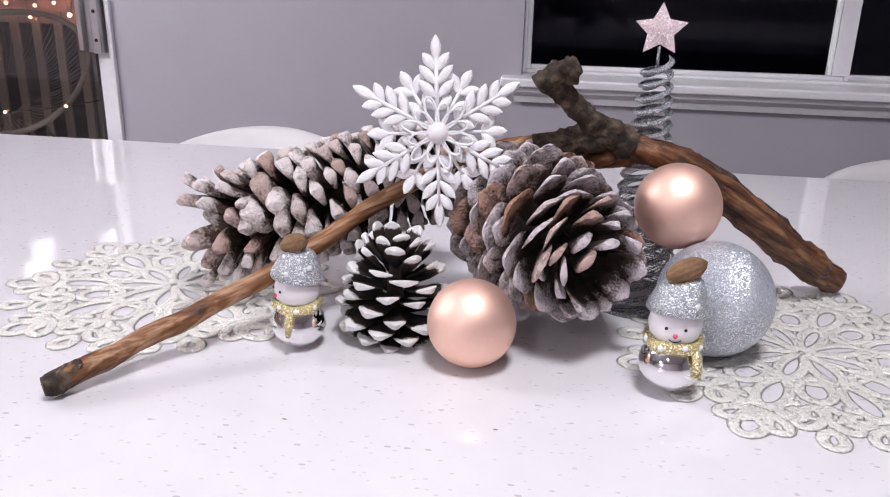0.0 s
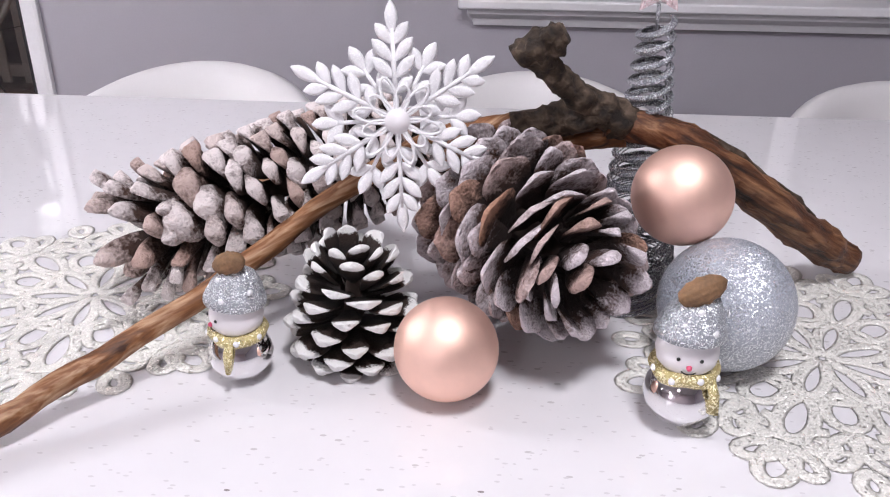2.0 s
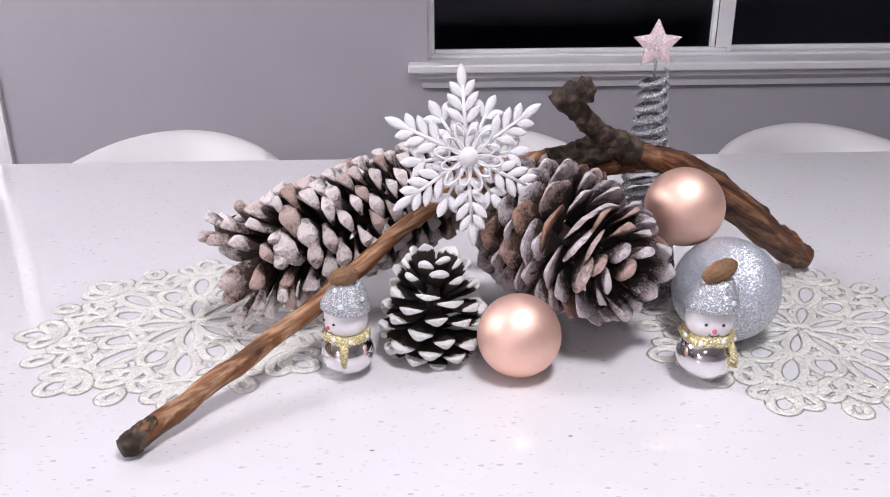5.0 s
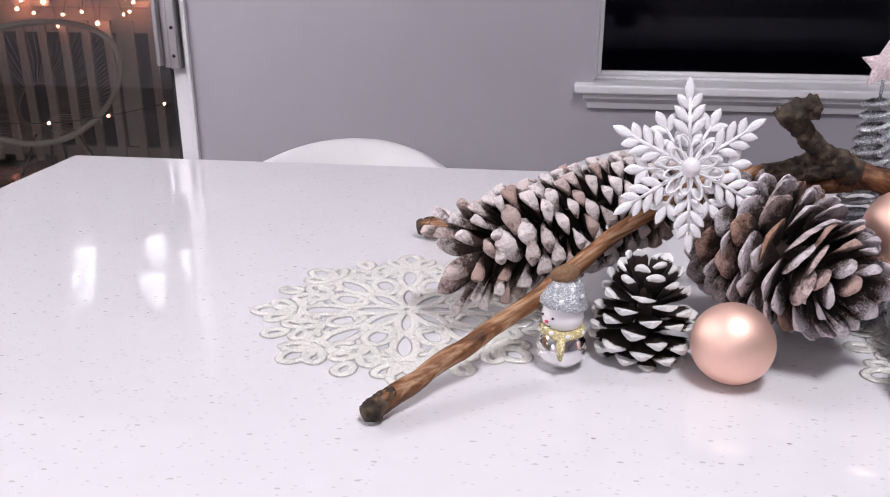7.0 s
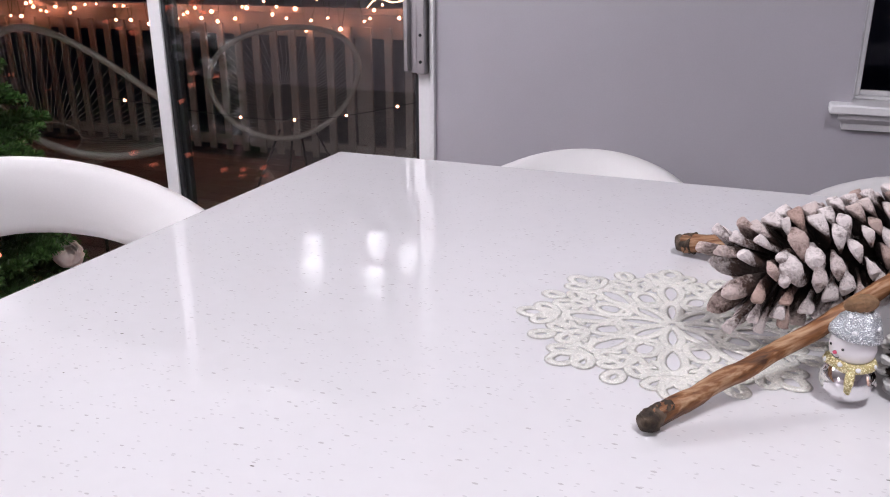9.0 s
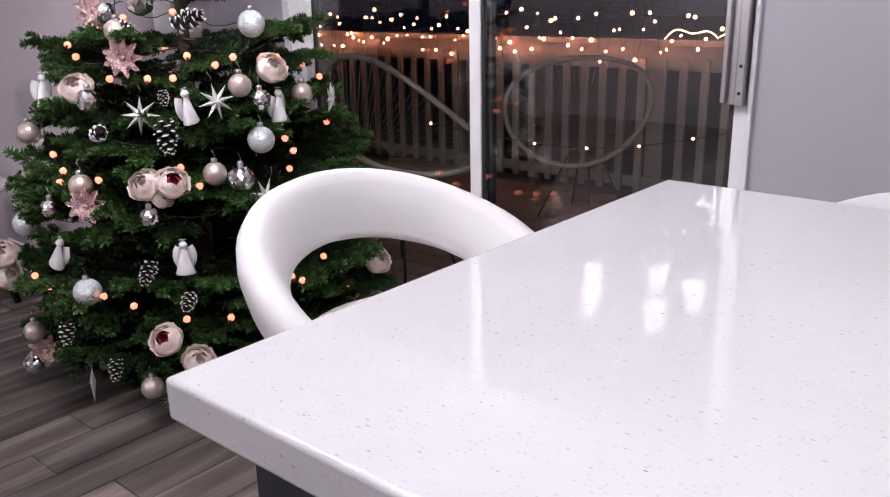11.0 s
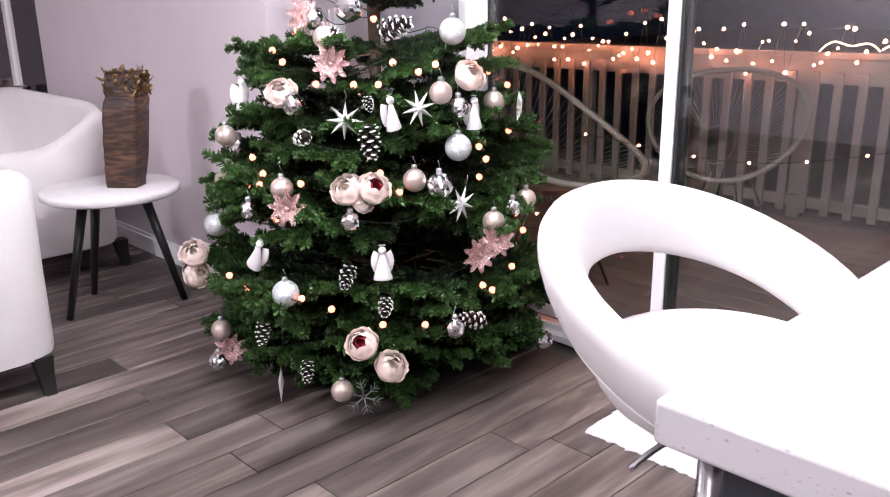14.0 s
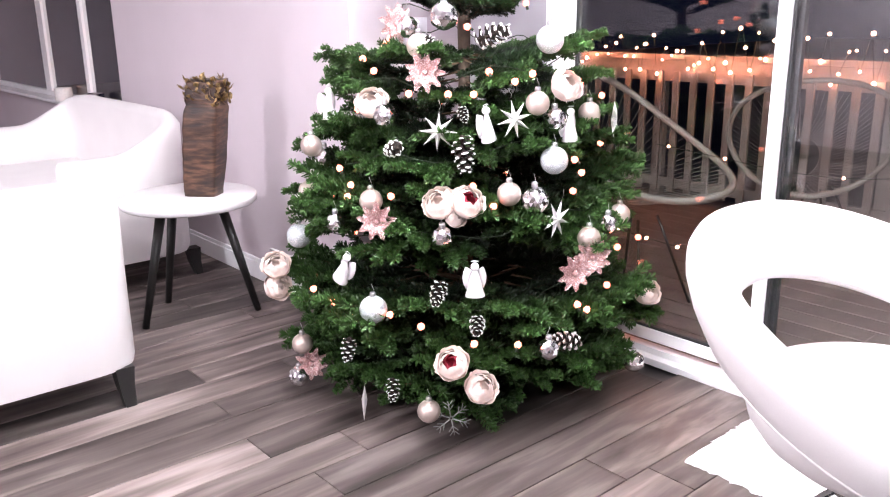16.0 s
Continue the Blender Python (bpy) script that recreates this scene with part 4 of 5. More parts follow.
# snowman ornaments
def snowman(m, label):
    sn = thing("snowman_ornament", m, label, "snowman ornament", "snowmen on the table")
    part("body", lathe([(0, 0.0), (0.008, 0.0006), (0.0150, 0.005), (0.0195, 0.0125), (0.0205, 0.018), (0.0190, 0.0245), (0.0150, 0.031), (0.0115, 0.034), (0, 0.034)], 40), M_MIRROR, sn, "mirror-silvered glass body")
    hd = part("head", lathe([(0, 0.033), (0.0110, 0.0338), (0.0155, 0.039), (0.0168, 0.045), (0.0160, 0.0505), (0.013, 0.055), (0, 0.056)], 36), M_FACE, sn, "white face with painted eyes, nose and smile")
    for x in (-0.0058, 0.0058):
        part("eye", lathe([(0, 0.0010), (0.0009, 0.0007), (0.0011, 0)], 10), M_INK, hd).matrix_local = pose(x, -0.0158, 0.0475, 90, 0, x * 2600)
    part("nose", lathe([(0, 0.0022), (0.0012, 0.0016), (0.0016, 0)], 10), M_NOSE, hd).matrix_local = pose(0, -0.0166, 0.0432, 90)
    part("smile", tube([(0.0042 * math.sin(t), -0.0160 - 0.0003 * math.cos(t), 0.0420 - 0.0030 * math.cos(t)) for t in [radians(-60 + 12 * i) for i in range(11)]], 0.00035, 5), M_INK, hd)
    sc = part("scarf", tube([((0.0150 + 0.0008 * math.sin(5 * t)) * math.cos(t), (0.0150 + 0.0008 * math.sin(5 * t)) * math.sin(t), 0.0335 + 0.0008 * math.sin(3 * t)) for t in [2 * math.pi * i / 36 for i in range(36)]], 0.0040, 8, closed=True), M_SCARF, sn, "gold glitter scarf")
    part("scarf_end", tube([(0.0128, -0.0118, 0.034), (0.0150, -0.0148, 0.026), (0.0148, -0.0152, 0.016)], [0.0030, 0.0036, 0.0040], 8, flat=0.5), M_SCARF, sc)
    for a, z in ((-1.2, 0.036), (-0.5, 0.034), (-2.0, 0.034), (-2.7, 0.036), (0.3, 0.035)):
        part("scarf_dot", lathe([(0, 0.0016), (0.0016, 0.001), (0.0020, 0)], 10), M_WHITEDOT, sc).matrix_local = pose(0.0186 * math.cos(a), 0.0186 * math.sin(a), z, 90, 0, math.degrees(a) + 90)
    bm = lathe([(0.0172, 0.0505), (0.0186, 0.0515), (0.0186, 0.0545), (0.0172, 0.0575), (0.0145, 0.0640), (0.0100, 0.0700), (0.0050, 0.0728), (0, 0.0735), (0, 0.052), (0.0172, 0.0505)], 36)
    for v in bm.verts:
        k = max(0, v.co.z - 0.052) / 0.02
        v.co.x += 0.004 * k * k
        v.co.y += 0.003 * k
        v.co.x *= 1.02
        v.co.y *= 1.02
        v.co.z = 0.0505 + (v.co.z - 0.0505) * 1.12 + 0.0026 - v.co.y * 0.14
    ht = part("hat", bm, M_HAT, sn, "silver glitter hat with white dots")
    for a, z, r in ((-1.0, 0.058, 0.0165), (0.1, 0.062, 0.0160), (-2.0, 0.061, 0.0155), (-1.5, 0.068, 0.0112)):
        part("hat_dot", lathe([(0, 0.0014), (0.0017, 0.0008), (0.0021, 0)], 10), M_WHITEDOT, ht).matrix_local = pose(r * math.cos(a) + 0.002, r * math.sin(a) + 0.001, z + 0.0045, 90, 0, math.degrees(a) + 90)
    bm = lathe([(0, -0.0135), (0.0040, -0.012), (0.0066, -0.006), (0.0072, 0.0), (0.0062, 0.006), (0.0036, 0.011), (0, 0.0135)], 22)
    bmesh.ops.subdivide_edges(bm, edges=bm.edges[:], cuts=1, use_grid_fill=True)
    for v in bm.verts:
        a = math.atan2(v.co.y, v.co.x)
        k = 1 + 0.09 * math.sin(6 * a + v.co.z * 1500) * math.sin(6 * a - v.co.z * 1500)
        v.co.x *= k
        v.co.y *= k
    part("cone_pompom", bm, M_MINICONE, ht, "tiny brown cone").matrix_local = pose(0.003, -0.002, 0.0815, 0, 66, 18)
    return sn


s1 = snowman(pose(0.198, 0.573, TZ + 0.0032, 0, 0, -6), "mirrored snowman ornament with a silver hat and gold scarf")
s2 = copy_thing(s1, pose(-0.055, 0.595, TZ + 0.0004, 0, 0, -48) @ Matrix.Scale(0.94, 4))


# openwork mats
def open_mat(m):
    mt = thing("openwork_mat", m, "cream glittered openwork mat cut like a snowflake", "mat", "openwork mats")
    H = 0.0007

    def loop(cx, cy, ang, ln, w, r=0.0043):
        c, s_ = math.cos(ang), math.sin(ang)
        pts = []
        for k in range(18):
            t = 2 * math.pi * k / 18
            a, b_ = ln / 2 * (1 - math.cos(t)), w / 2 * math.sin(t) * (0.8 + 0.3 * (1 - math.cos(t)) / 2)
            pts.append((cx + a * c - b_ * s_, cy + a * s_ + b_ * c, H))
        part("loop", tube(pts, r, 6, closed=True, flat=0.15), M_MAT, mt)

    def scroll(cx, cy, ang, size, turn):
        pts = []
        for k in range(26):
            f = k / 25
            r = size * (1 - 0.78 * f)
            t = ang + turn * f * 7.6
            pts.append((cx + r * math.cos(t), cy + r * math.sin(t), H))
        part("scroll", tube(pts, 0.0042, 6, flat=0.15), M_MAT, mt)

    for i in range(8):
        a = radians(45 * i)
        b_ = a + radians(22.5)
        loop(0.006 * math.cos(a), 0.006 * math.sin(a), a, 0.040, 0.016)
        loop(0.040 * math.cos(b_), 0.040 * math.sin(b_), b_, 0.032, 0.022)
        loop(0.050 * math.cos(a), 0.050 * math.sin(a), a, 0.042, 0.020)
        for s_ in (-1, 1):
            c = a + s_ * radians(11.5)
            scroll(0.091 * math.cos(c), 0.091 * math.sin(c), a + math.pi, 0.0125, s_)
            loop(0.078 * math.cos(b_), 0.078 * math.sin(b_), b_ + s_ * radians(30), 0.032, 0.015)
            loop(0.102 * math.cos(a), 0.102 * math.sin(a), a + s_ * radians(52), 0.026, 0.014)
        loop(0.100 * math.cos(a), 0.100 * math.sin(a), a, 0.034, 0.019)
        loop(0.108 * math.cos(b_), 0.108 * math.sin(b_), b_, 0.018, 0.013)
    for rr in (0.048, 0.094):
        part("ring", tube([(rr * math.cos(t), rr * math.sin(t), H) for t in [2 * math.pi * k / 72 for k in range(72)]], 0.0030, 6, closed=True, flat=0.15), M_MAT, mt)
    return mt


m1 = open_mat(pose(-0.188, 0.680, TZ, 0, 0, 8))
m2 = copy_thing(m1, pose(0.300, 0.645, TZ, 0, 0, 17))

# ====== the fir in the corner
TXC, TYC = -2.67, 1.50
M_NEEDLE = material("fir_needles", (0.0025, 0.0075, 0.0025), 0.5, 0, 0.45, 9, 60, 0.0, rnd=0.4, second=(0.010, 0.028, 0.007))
nt, b, N, L = nodes_of(M_NEEDLE)      # paler young growth at branch ends; near-black inward, painting in the tree's inner shade
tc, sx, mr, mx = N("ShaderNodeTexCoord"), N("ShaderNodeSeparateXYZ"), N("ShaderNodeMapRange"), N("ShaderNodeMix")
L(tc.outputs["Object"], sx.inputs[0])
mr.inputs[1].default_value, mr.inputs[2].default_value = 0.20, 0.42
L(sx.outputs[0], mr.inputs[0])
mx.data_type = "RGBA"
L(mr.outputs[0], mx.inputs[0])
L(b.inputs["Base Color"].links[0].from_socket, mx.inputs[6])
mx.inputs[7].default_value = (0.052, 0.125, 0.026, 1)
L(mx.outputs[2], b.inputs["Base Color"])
M_TWIG = material("fir_twig", (0.07, 0.04, 0.02), 0.8)
M_TRUNK = material("fir_trunk", (0.06, 0.04, 0.028), 0.9, 0, 0.3, 20, 90, 0.6)


def spray(name, length, seed, dens):
    """A fir branch along x: a drooping twig with finger-like side shoots, thickly set with needles."""
    rnd = random.Random(seed)
    vs, fs, mi = [], [], []

    def twig(p0, p1, r0, bare=0.0):
        d = (p1 - p0).normalized()
        s_ = d.cross(Vector((0, 0, 1))).normalized()
        u = s_.cross(d)
        b0 = len(vs)
        for p, r in ((p0, r0), (p1, r0 * 0.4)):
            for k in range(3):
                t = 2.0944 * k
                vs.append(p + (s_ * math.cos(t) + u * math.sin(t)) * r)
        for k in range(3):
            fs.append((b0 + k, b0 + (k + 1) % 3, b0 + 3 + (k + 1) % 3, b0 + 3 + k))
            mi.append(1)
        n = int((p1 - p0).length * dens * (1 - bare))
        for i in range(n):
            f = bare + (1 - bare) * (i + rnd.random()) / n
            p = p0.lerp(p1, f)
            t = rnd.uniform(-0.9, 4.04)
            o = s_ * math.cos(t) + u * math.sin(t) * 0.85
            nd = (o + d * rnd.uniform(0.35, 0.8)).normalized()
            ln = rnd.uniform(0.017, 0.022) * (1 - 0.10 * f)
            w = nd.cross(Vector((rnd.uniform(-1, 1), rnd.uniform(-1, 1), rnd.uniform(-1, 1)))).normalized() * 0.0019
            b1 = len(vs)
            q = p + nd * ln
            vs.extend((p - w, p + w, q + w * 0.8, q - w * 0.8))
            fs.append((b1, b1 + 1, b1 + 2, b1 + 3))
            mi.append(0)
        for i in range(10):                       # blunt tuft round the bud
            nd = (d + (s_ * rnd.uniform(-1, 1) + u * rnd.uniform(-1, 1)) * 0.9).normalized()
            w = nd.cross(Vector((rnd.uniform(-1, 1), rnd.uniform(-1, 1), 0.3))).normalized() * 0.0019
            b1, q = len(vs), p1 + nd * 0.014
            vs.extend((p1 - w, p1 + w, q + w * 0.8, q - w * 0.8))
            fs.append((b1, b1 + 1, b1 + 2, b1 + 3))
            mi.append(0)

    def spine(f):
        return Vector((length * f, 0.012 * math.sin(f * 5 + seed), -0.07 * length * math.sin(f * 2.8)))

    knots = [spine(f) for f in (0, 0.25, 0.5, 0.75, 1.0)]
    for k, (a, c) in enumerate(zip(knots, knots[1:])):
        twig(a, c, 0.004, 0.6 if k == 0 else 0.0)
    for f in (0.34, 0.50, 0.64, 0.77, 0.88):
        for s_ in (-1, 1):
            p = spine(f + rnd.uniform(-0.03, 0.03))
            ln = length * 0.36 * (1 - 0.62 * f) * rnd.uniform(0.8, 1.2) + 0.042
            a = radians(rnd.uniform(40, 58))
            e = p + Vector((math.cos(a) * ln, s_ * math.sin(a) * ln, rnd.uniform(-0.16, 0.22) * ln))
            twig(p, e, 0.0022)
            if ln > 0.10:
                m_ = p.lerp(e, 0.5)
                a2 = a * s_ - s_ * 0.75
                twig(m_, m_ + Vector((math.cos(a2), math.sin(a2), rnd.uniform(-0.1, 0.25))) * ln * 0.5, 0.0016)
    me = bpy.data.meshes.new(name)
    me.from_pydata([tuple(v) for v in vs], [], fs)
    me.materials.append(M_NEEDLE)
    me.materials.append(M_TWIG)
    for p, i in zip(me.polygons, mi):
        p.material_index = i
    me.update()
    return me


TREE_R = ([0.0, 0.12, 0.32, 0.50, 0.78, 0.95, 1.04, 1.10, 1.16, 1.30, 1.60, 1.85], [0.46, 0.54, 0.61, 0.58, 0.49, 0.41, 0.43, 0.39, 0.26, 0.24, 0.14, 0.04])
fir = thing("christmas_tree", pose(TXC, TYC, 0), "green fir tree decorated for Christmas, standing by the glass door", "christmas tree")
part("trunk", tube([(0, 0, 0.03), (0.01, 0, 0.6), (0, 0.01, 1.2), (0, 0, 1.85)], [0.045, 0.036, 0.022, 0.006], 12), M_TRUNK, fir)
SPRAYS = [spray("branch", 0.36, i, 1650) for i in range(5)]
rt = random.Random(11)
tiers = [0.09, 0.15, 0.20, 0.31, 0.37, 0.61, 0.66, 0.73, 0.82, 0.88, 1.02, 1.07, 1.22, 1.34, 1.46, 1.58, 1.70, 1.79]
for ti, z in enumerate(tiers):
    R0 = float(np.interp(z, *TREE_R))
    n = max(5, int(4 + 15 * R0)) if z < 0.95 else 8
    for k in range(n):
        a = 2 * math.pi * (k + 0.5 * (ti % 2)) / n + rt.uniform(-0.13, 0.13)
        view = abs(math.cos(a - radians(-41)))
        R = R0 * rt.uniform(0.86, 1.05) * (1 - 0.10 * view)
        if math.sin(a) > 0.05:
            R = min(R, (YW - 0.05 - TYC) / math.sin(a))
        if math.cos(a) < -0.05:
            R = min(R, (TXC - XC - 0.04) / -math.cos(a)) if math.sin(a) > -0.1 else R
        ln = min(R, rt.uniform(0.34, 0.44) * (0.8 + 0.3 * R0 / 0.6))
        if z > 1.3:
            ln = R
        sc = ln / 0.36
        zz = z + rt.uniform(-0.025, 0.025)
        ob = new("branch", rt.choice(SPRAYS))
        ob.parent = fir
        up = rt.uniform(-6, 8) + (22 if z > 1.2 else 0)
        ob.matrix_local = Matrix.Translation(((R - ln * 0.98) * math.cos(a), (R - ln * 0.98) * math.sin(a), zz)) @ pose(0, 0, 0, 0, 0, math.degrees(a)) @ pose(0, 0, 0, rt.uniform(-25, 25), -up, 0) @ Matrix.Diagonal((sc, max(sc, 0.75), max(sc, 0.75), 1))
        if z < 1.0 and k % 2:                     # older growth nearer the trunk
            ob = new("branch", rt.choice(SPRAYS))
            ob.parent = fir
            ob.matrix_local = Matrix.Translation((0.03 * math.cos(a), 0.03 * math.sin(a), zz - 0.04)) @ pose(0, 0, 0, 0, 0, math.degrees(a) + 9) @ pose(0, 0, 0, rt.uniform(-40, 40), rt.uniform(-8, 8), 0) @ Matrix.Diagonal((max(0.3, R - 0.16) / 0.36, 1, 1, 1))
        if R - ln > 0.05 and k % 2 == 0:
            part("limb", tube([(0.02 * math.cos(a), 0.02 * math.sin(a), zz - 0.05), ((R - ln * 0.9) * math.cos(a), (R - ln * 0.9) * math.sin(a), zz)], [0.007, 0.004], 5), M_TWIG, fir)

# ornaments on the fir
M_CHAMP = material("matt_champagne", (0.62, 0.52, 0.47), 0.35, 0.6, 0.05, 20, 200, 0.03)
M_PALEBALL = glitter("pale_blue_glitter", (0.56, 0.60, 0.62), 0.4, 0.2, 500.0, (0.95, 0.97, 1), 0.25, 0.6)
M_DISCO = material("crinkled_mirror_foil", (0.80, 0.79, 0.80), 0.14, 1.0, 0.05, 40, 200, 0.0)
M_PETAL = material("blush_silk_petal", (0.94, 0.76, 0.70), 0.7, 0, 0.06, 30, 200, 0.1, second=(0.97, 0.87, 0.82))
M_PETALIN = material("crimson_silk_heart", (0.42, 0.03, 0.06), 0.7, 0, 0.3, 60, 200, 0.1)
M_PINKGLIT = glitter("dusty_pink_glitter", (0.50, 0.28, 0.27), 0.4, 0.2, 450.0, (1, 0.85, 0.85), 0.25, 0.8)
M_SILVERP = material("silver_white_paint", (0.70, 0.69, 0.68), 0.35, 0.3, 0.06, 30, 200, 0.05)
M_GREYSTAR = material("pewter_grey_metal", (0.32, 0.34, 0.33), 0.35, 0.7, 0.1, 40, 200, 0.1)
M_BULB = emitter("warm_fairy_bulb", (1.0, 0.24, 0.15), 2.4)
M_BULBOUT = emitter("warm_balcony_bulb", (1.0, 0.34, 0.20), 58.0)
M_CABLE = material("green_light_cable", (0.02, 0.03, 0.015), 0.6)
M_GREENIN = material("leaf_green_bud", (0.16, 0.18, 0.06), 0.7)

vdir = Vector((-0.45, -0.20, 0)) - Vector((TXC, TYC, 0))
vdir.normalize()
PUSH = vdir * 0.045


def hung(name, p, mesh_parts, label, category, group, rz=0.0, tilt=0.0, size=1.0):
    """A thing hung in the fir, turned to the room; parts are (name, mesh, label)."""
    ob = thing(name, Matrix.Translation(Vector(p) + PUSH) @ pose(0, 0, 0, 0, 0, math.degrees(math.atan2(vdir.y, vdir.x)) + 90 + rz) @ pose(0, 0, 0, 0, tilt, 0) @ Matrix.Scale(size, 4), label, category, group)
    for nm, me, lb, loc in mesh_parts:
        o = new(nm, me)
        o.parent = ob
        o.matrix_local = loc
        if lb:
            tagged(o, lb)
    return ob


def mesh_of(name, bm, mat, smooth=True):
    ob = part(name, bm, mat, None, "", smooth)
    me = ob.data
    bpy.data.objects.remove(ob)
    return me


I4 = Matrix.Identity(4)
sphere_prof = [(math.sin(math.pi * i / 18), -math.cos(math.pi * i / 18)) for i in range(19)]


def ball_bm(r, seg=28):
    return lathe([(r * a, r * c) for a, c in sphere_prof], seg)


def crinkle(r):
    bm = bmesh.new()
    bmesh.ops.create_icosphere(bm, subdivisions=3, radius=r)
    for v in bm.verts:
        v.co *= 1 + 0.10 * noise.noise(v.co / r * 3.1)
    return bm


CAP = mesh_of("cap", lathe([(0, 0.012), (0.007, 0.012), (0.009, 0.008), (0.009, -0.003), (0, -0.003)], 12), M_ALU)
HOOK = mesh_of("hook", tube([(0, 0, 0.010), (0.004, 0, 0.018), (0, 0, 0.026), (-0.003, 0, 0.036)], 0.0009, 5), M_ALU)


def ball_parts(r, mat, crinkled=False):
    me = mesh_of("ball", crinkle(r) if crinkled else ball_bm(r), mat, smooth=not crinkled)
    t = Matrix.Translation((0, 0, r))
    return [("ball", me, "", I4), ("cap", CAP, "silver cap", t), ("hook", HOOK, "", t)]


BP1, BP2 = ball_parts(0.034, M_CHAMP), ball_parts(0.040, M_PALEBALL)
DP = [ball_parts(r, M_DISCO, True) for r in (0.040, 0.034, 0.030)]
for x, y, z in ((-2.58, 1.06, 0.70), (-2.92, 1.08, 0.82), (-2.27, 1.31, 0.73), (-2.28, 1.43, 0.97), (-2.88, 0.98, 0.19), (-2.36, 1.08, 0.11), (-2.30, 1.68, 0.92), (-2.24, 1.77, 0.60), (-2.17, 1.54, 0.58), (-2.52, 1.20, 1.13), (-2.64, 1.22, 1.29), (-2.95, 1.08, 0.67)):
    hung("bauble", (x, y, z), BP1, "matt champagne bauble hanging in the fir", "bauble", "baubles in the fir")
for x, y, z in ((-2.24, 1.46, 0.81), (-2.49, 0.99, 0.41), (-2.32, 1.52, 1.14), (-2.98, 1.05, 0.52)):
    hung("bauble", (x, y, z), BP2, "pale blue frosted bauble hanging in the fir", "bauble", "baubles in the fir")
for i, (x, y, z) in enumerate(((-2.48, 1.26, 1.21), (-2.23, 1.37, 0.71), (-2.27, 1.49, 0.92), (-2.36, 1.14, 0.62), (-2.91, 1.12, 0.78), (-2.12, 1.32, 0.31), (-2.18, 1.80, 0.11), (-2.19, 1.65, 0.60), (-2.58, 1.12, 0.94), (-2.71, 1.02, 0.62), (-2.88, 0.96, 0.08), (-2.57, 1.20, 1.18))):
    hung("foil_bauble", (x, y, z), DP[0 if i in (0, 1) else 1 + i % 2], "crinkled mirror foil bauble hanging in the fir", "bauble", "foil baubles in the fir", rz=i * 40)


# silk peonies: cupped petals in rings
def petal_bm(r, rise, flare, half, seed):
    """One petal curving up from the base as a piece of a bowl, with a waved rim."""
    bm = bmesh.new()
    rp = random.Random(seed)
    ph = rp.uniform(0, 6)
    g = []
    for i in range(7):
        u = i / 6
        row = []
        for j in range(7):
            v = -1 + j / 3
            t = radians(18 + (rise - 18) * u * (1 - 0.10 * v * v))
            rr = r * (1 + flare * u ** 3 + 0.05 * u * u * math.sin(4 * v + ph))
            aa = v * half * math.sin(math.pi * (0.16 + 0.62 * u)) * (1 + 0.1 * math.sin(ph))
            row.append(bm.verts.new((rr * math.sin(t) * math.cos(aa), rr * math.sin(t) * math.sin(aa), 0.045 - rr * math.cos(t) - 0.044)))
        g.append(row)
    for i in range(6):
        for j in range(6):
            bm.faces.new((g[i][j], g[i][j + 1], g[i + 1][j + 1], g[i + 1][j]))
    return bm


RINGS = ((6, 0.044, 104, 0.16, 0.80), (6, 0.042, 126, 0.04, 0.80), (5, 0.039, 140, 0.0, 0.88), (5, 0.034, 148, 0.0, 0.85))
PETALS = [mesh_of("petal", petal_bm(r, rise, fl_, half, k), M_PETAL) for k, (n, r, rise, fl_, half) in enumerate(RINGS)]
HEART = [[mesh_of("inner_petal", petal_bm(r, 152, 0.0, 0.9, 9), m_) for r in (0.029, 0.022)] for m_ in (M_PETAL, M_PETALIN)]
P_BUD = mesh_of("calyx", lathe([(0, -0.046), (0.012, -0.045), (0.022, -0.036), (0.012, -0.036), (0, -0.036)], 12), M_GREENIN)
for i, (x, y, z, red, tl) in enumerate(((-2.38, 1.15, 0.71, 0, -25), (-2.32, 1.20, 0.715, 1, 20), (-2.64, 1.12, 0.97, 0, -10), (-3.00, 0.97, 0.43, 0, 0), (-3.00, 0.97, 0.36, 0, 60), (-2.265, 1.09, 0.285, 1, -25), (-2.225, 1.16, 0.205, 0, 20), (-2.20, 1.88, 0.33, 0, 30), (-2.28, 1.55, 1.01, 0, 30), (-2.35, 1.18, 0.675, 0, 50))):
    lay = pose(0, 0, 0, 44, 0, 0)
    bits = [("calyx", P_BUD, "", lay)]
    for k, (n, r, rise, fl_, half) in enumerate(RINGS):
        bits += [("petal", PETALS[k], "", lay @ pose(0, 0, 0, 0, 0, 360 * (q + 0.5 * k) / n + 17 * i)) for q in range(n)]
    for k in (0, 1):
        bits += [("inner_petal", HEART[red][k], "crimson heart petal" if red else "", lay @ pose(0, 0, 0, 0, 0, 120 * q + 60 * k)) for q in range(3)]
    hung("peony", (x, y, z), bits, "blush pink silk peony with a crimson heart in the fir" if red else "blush pink silk peony in the fir", "peony", "peonies in the fir", tilt=tl, size=0.7 if i == 9 else 1.0)


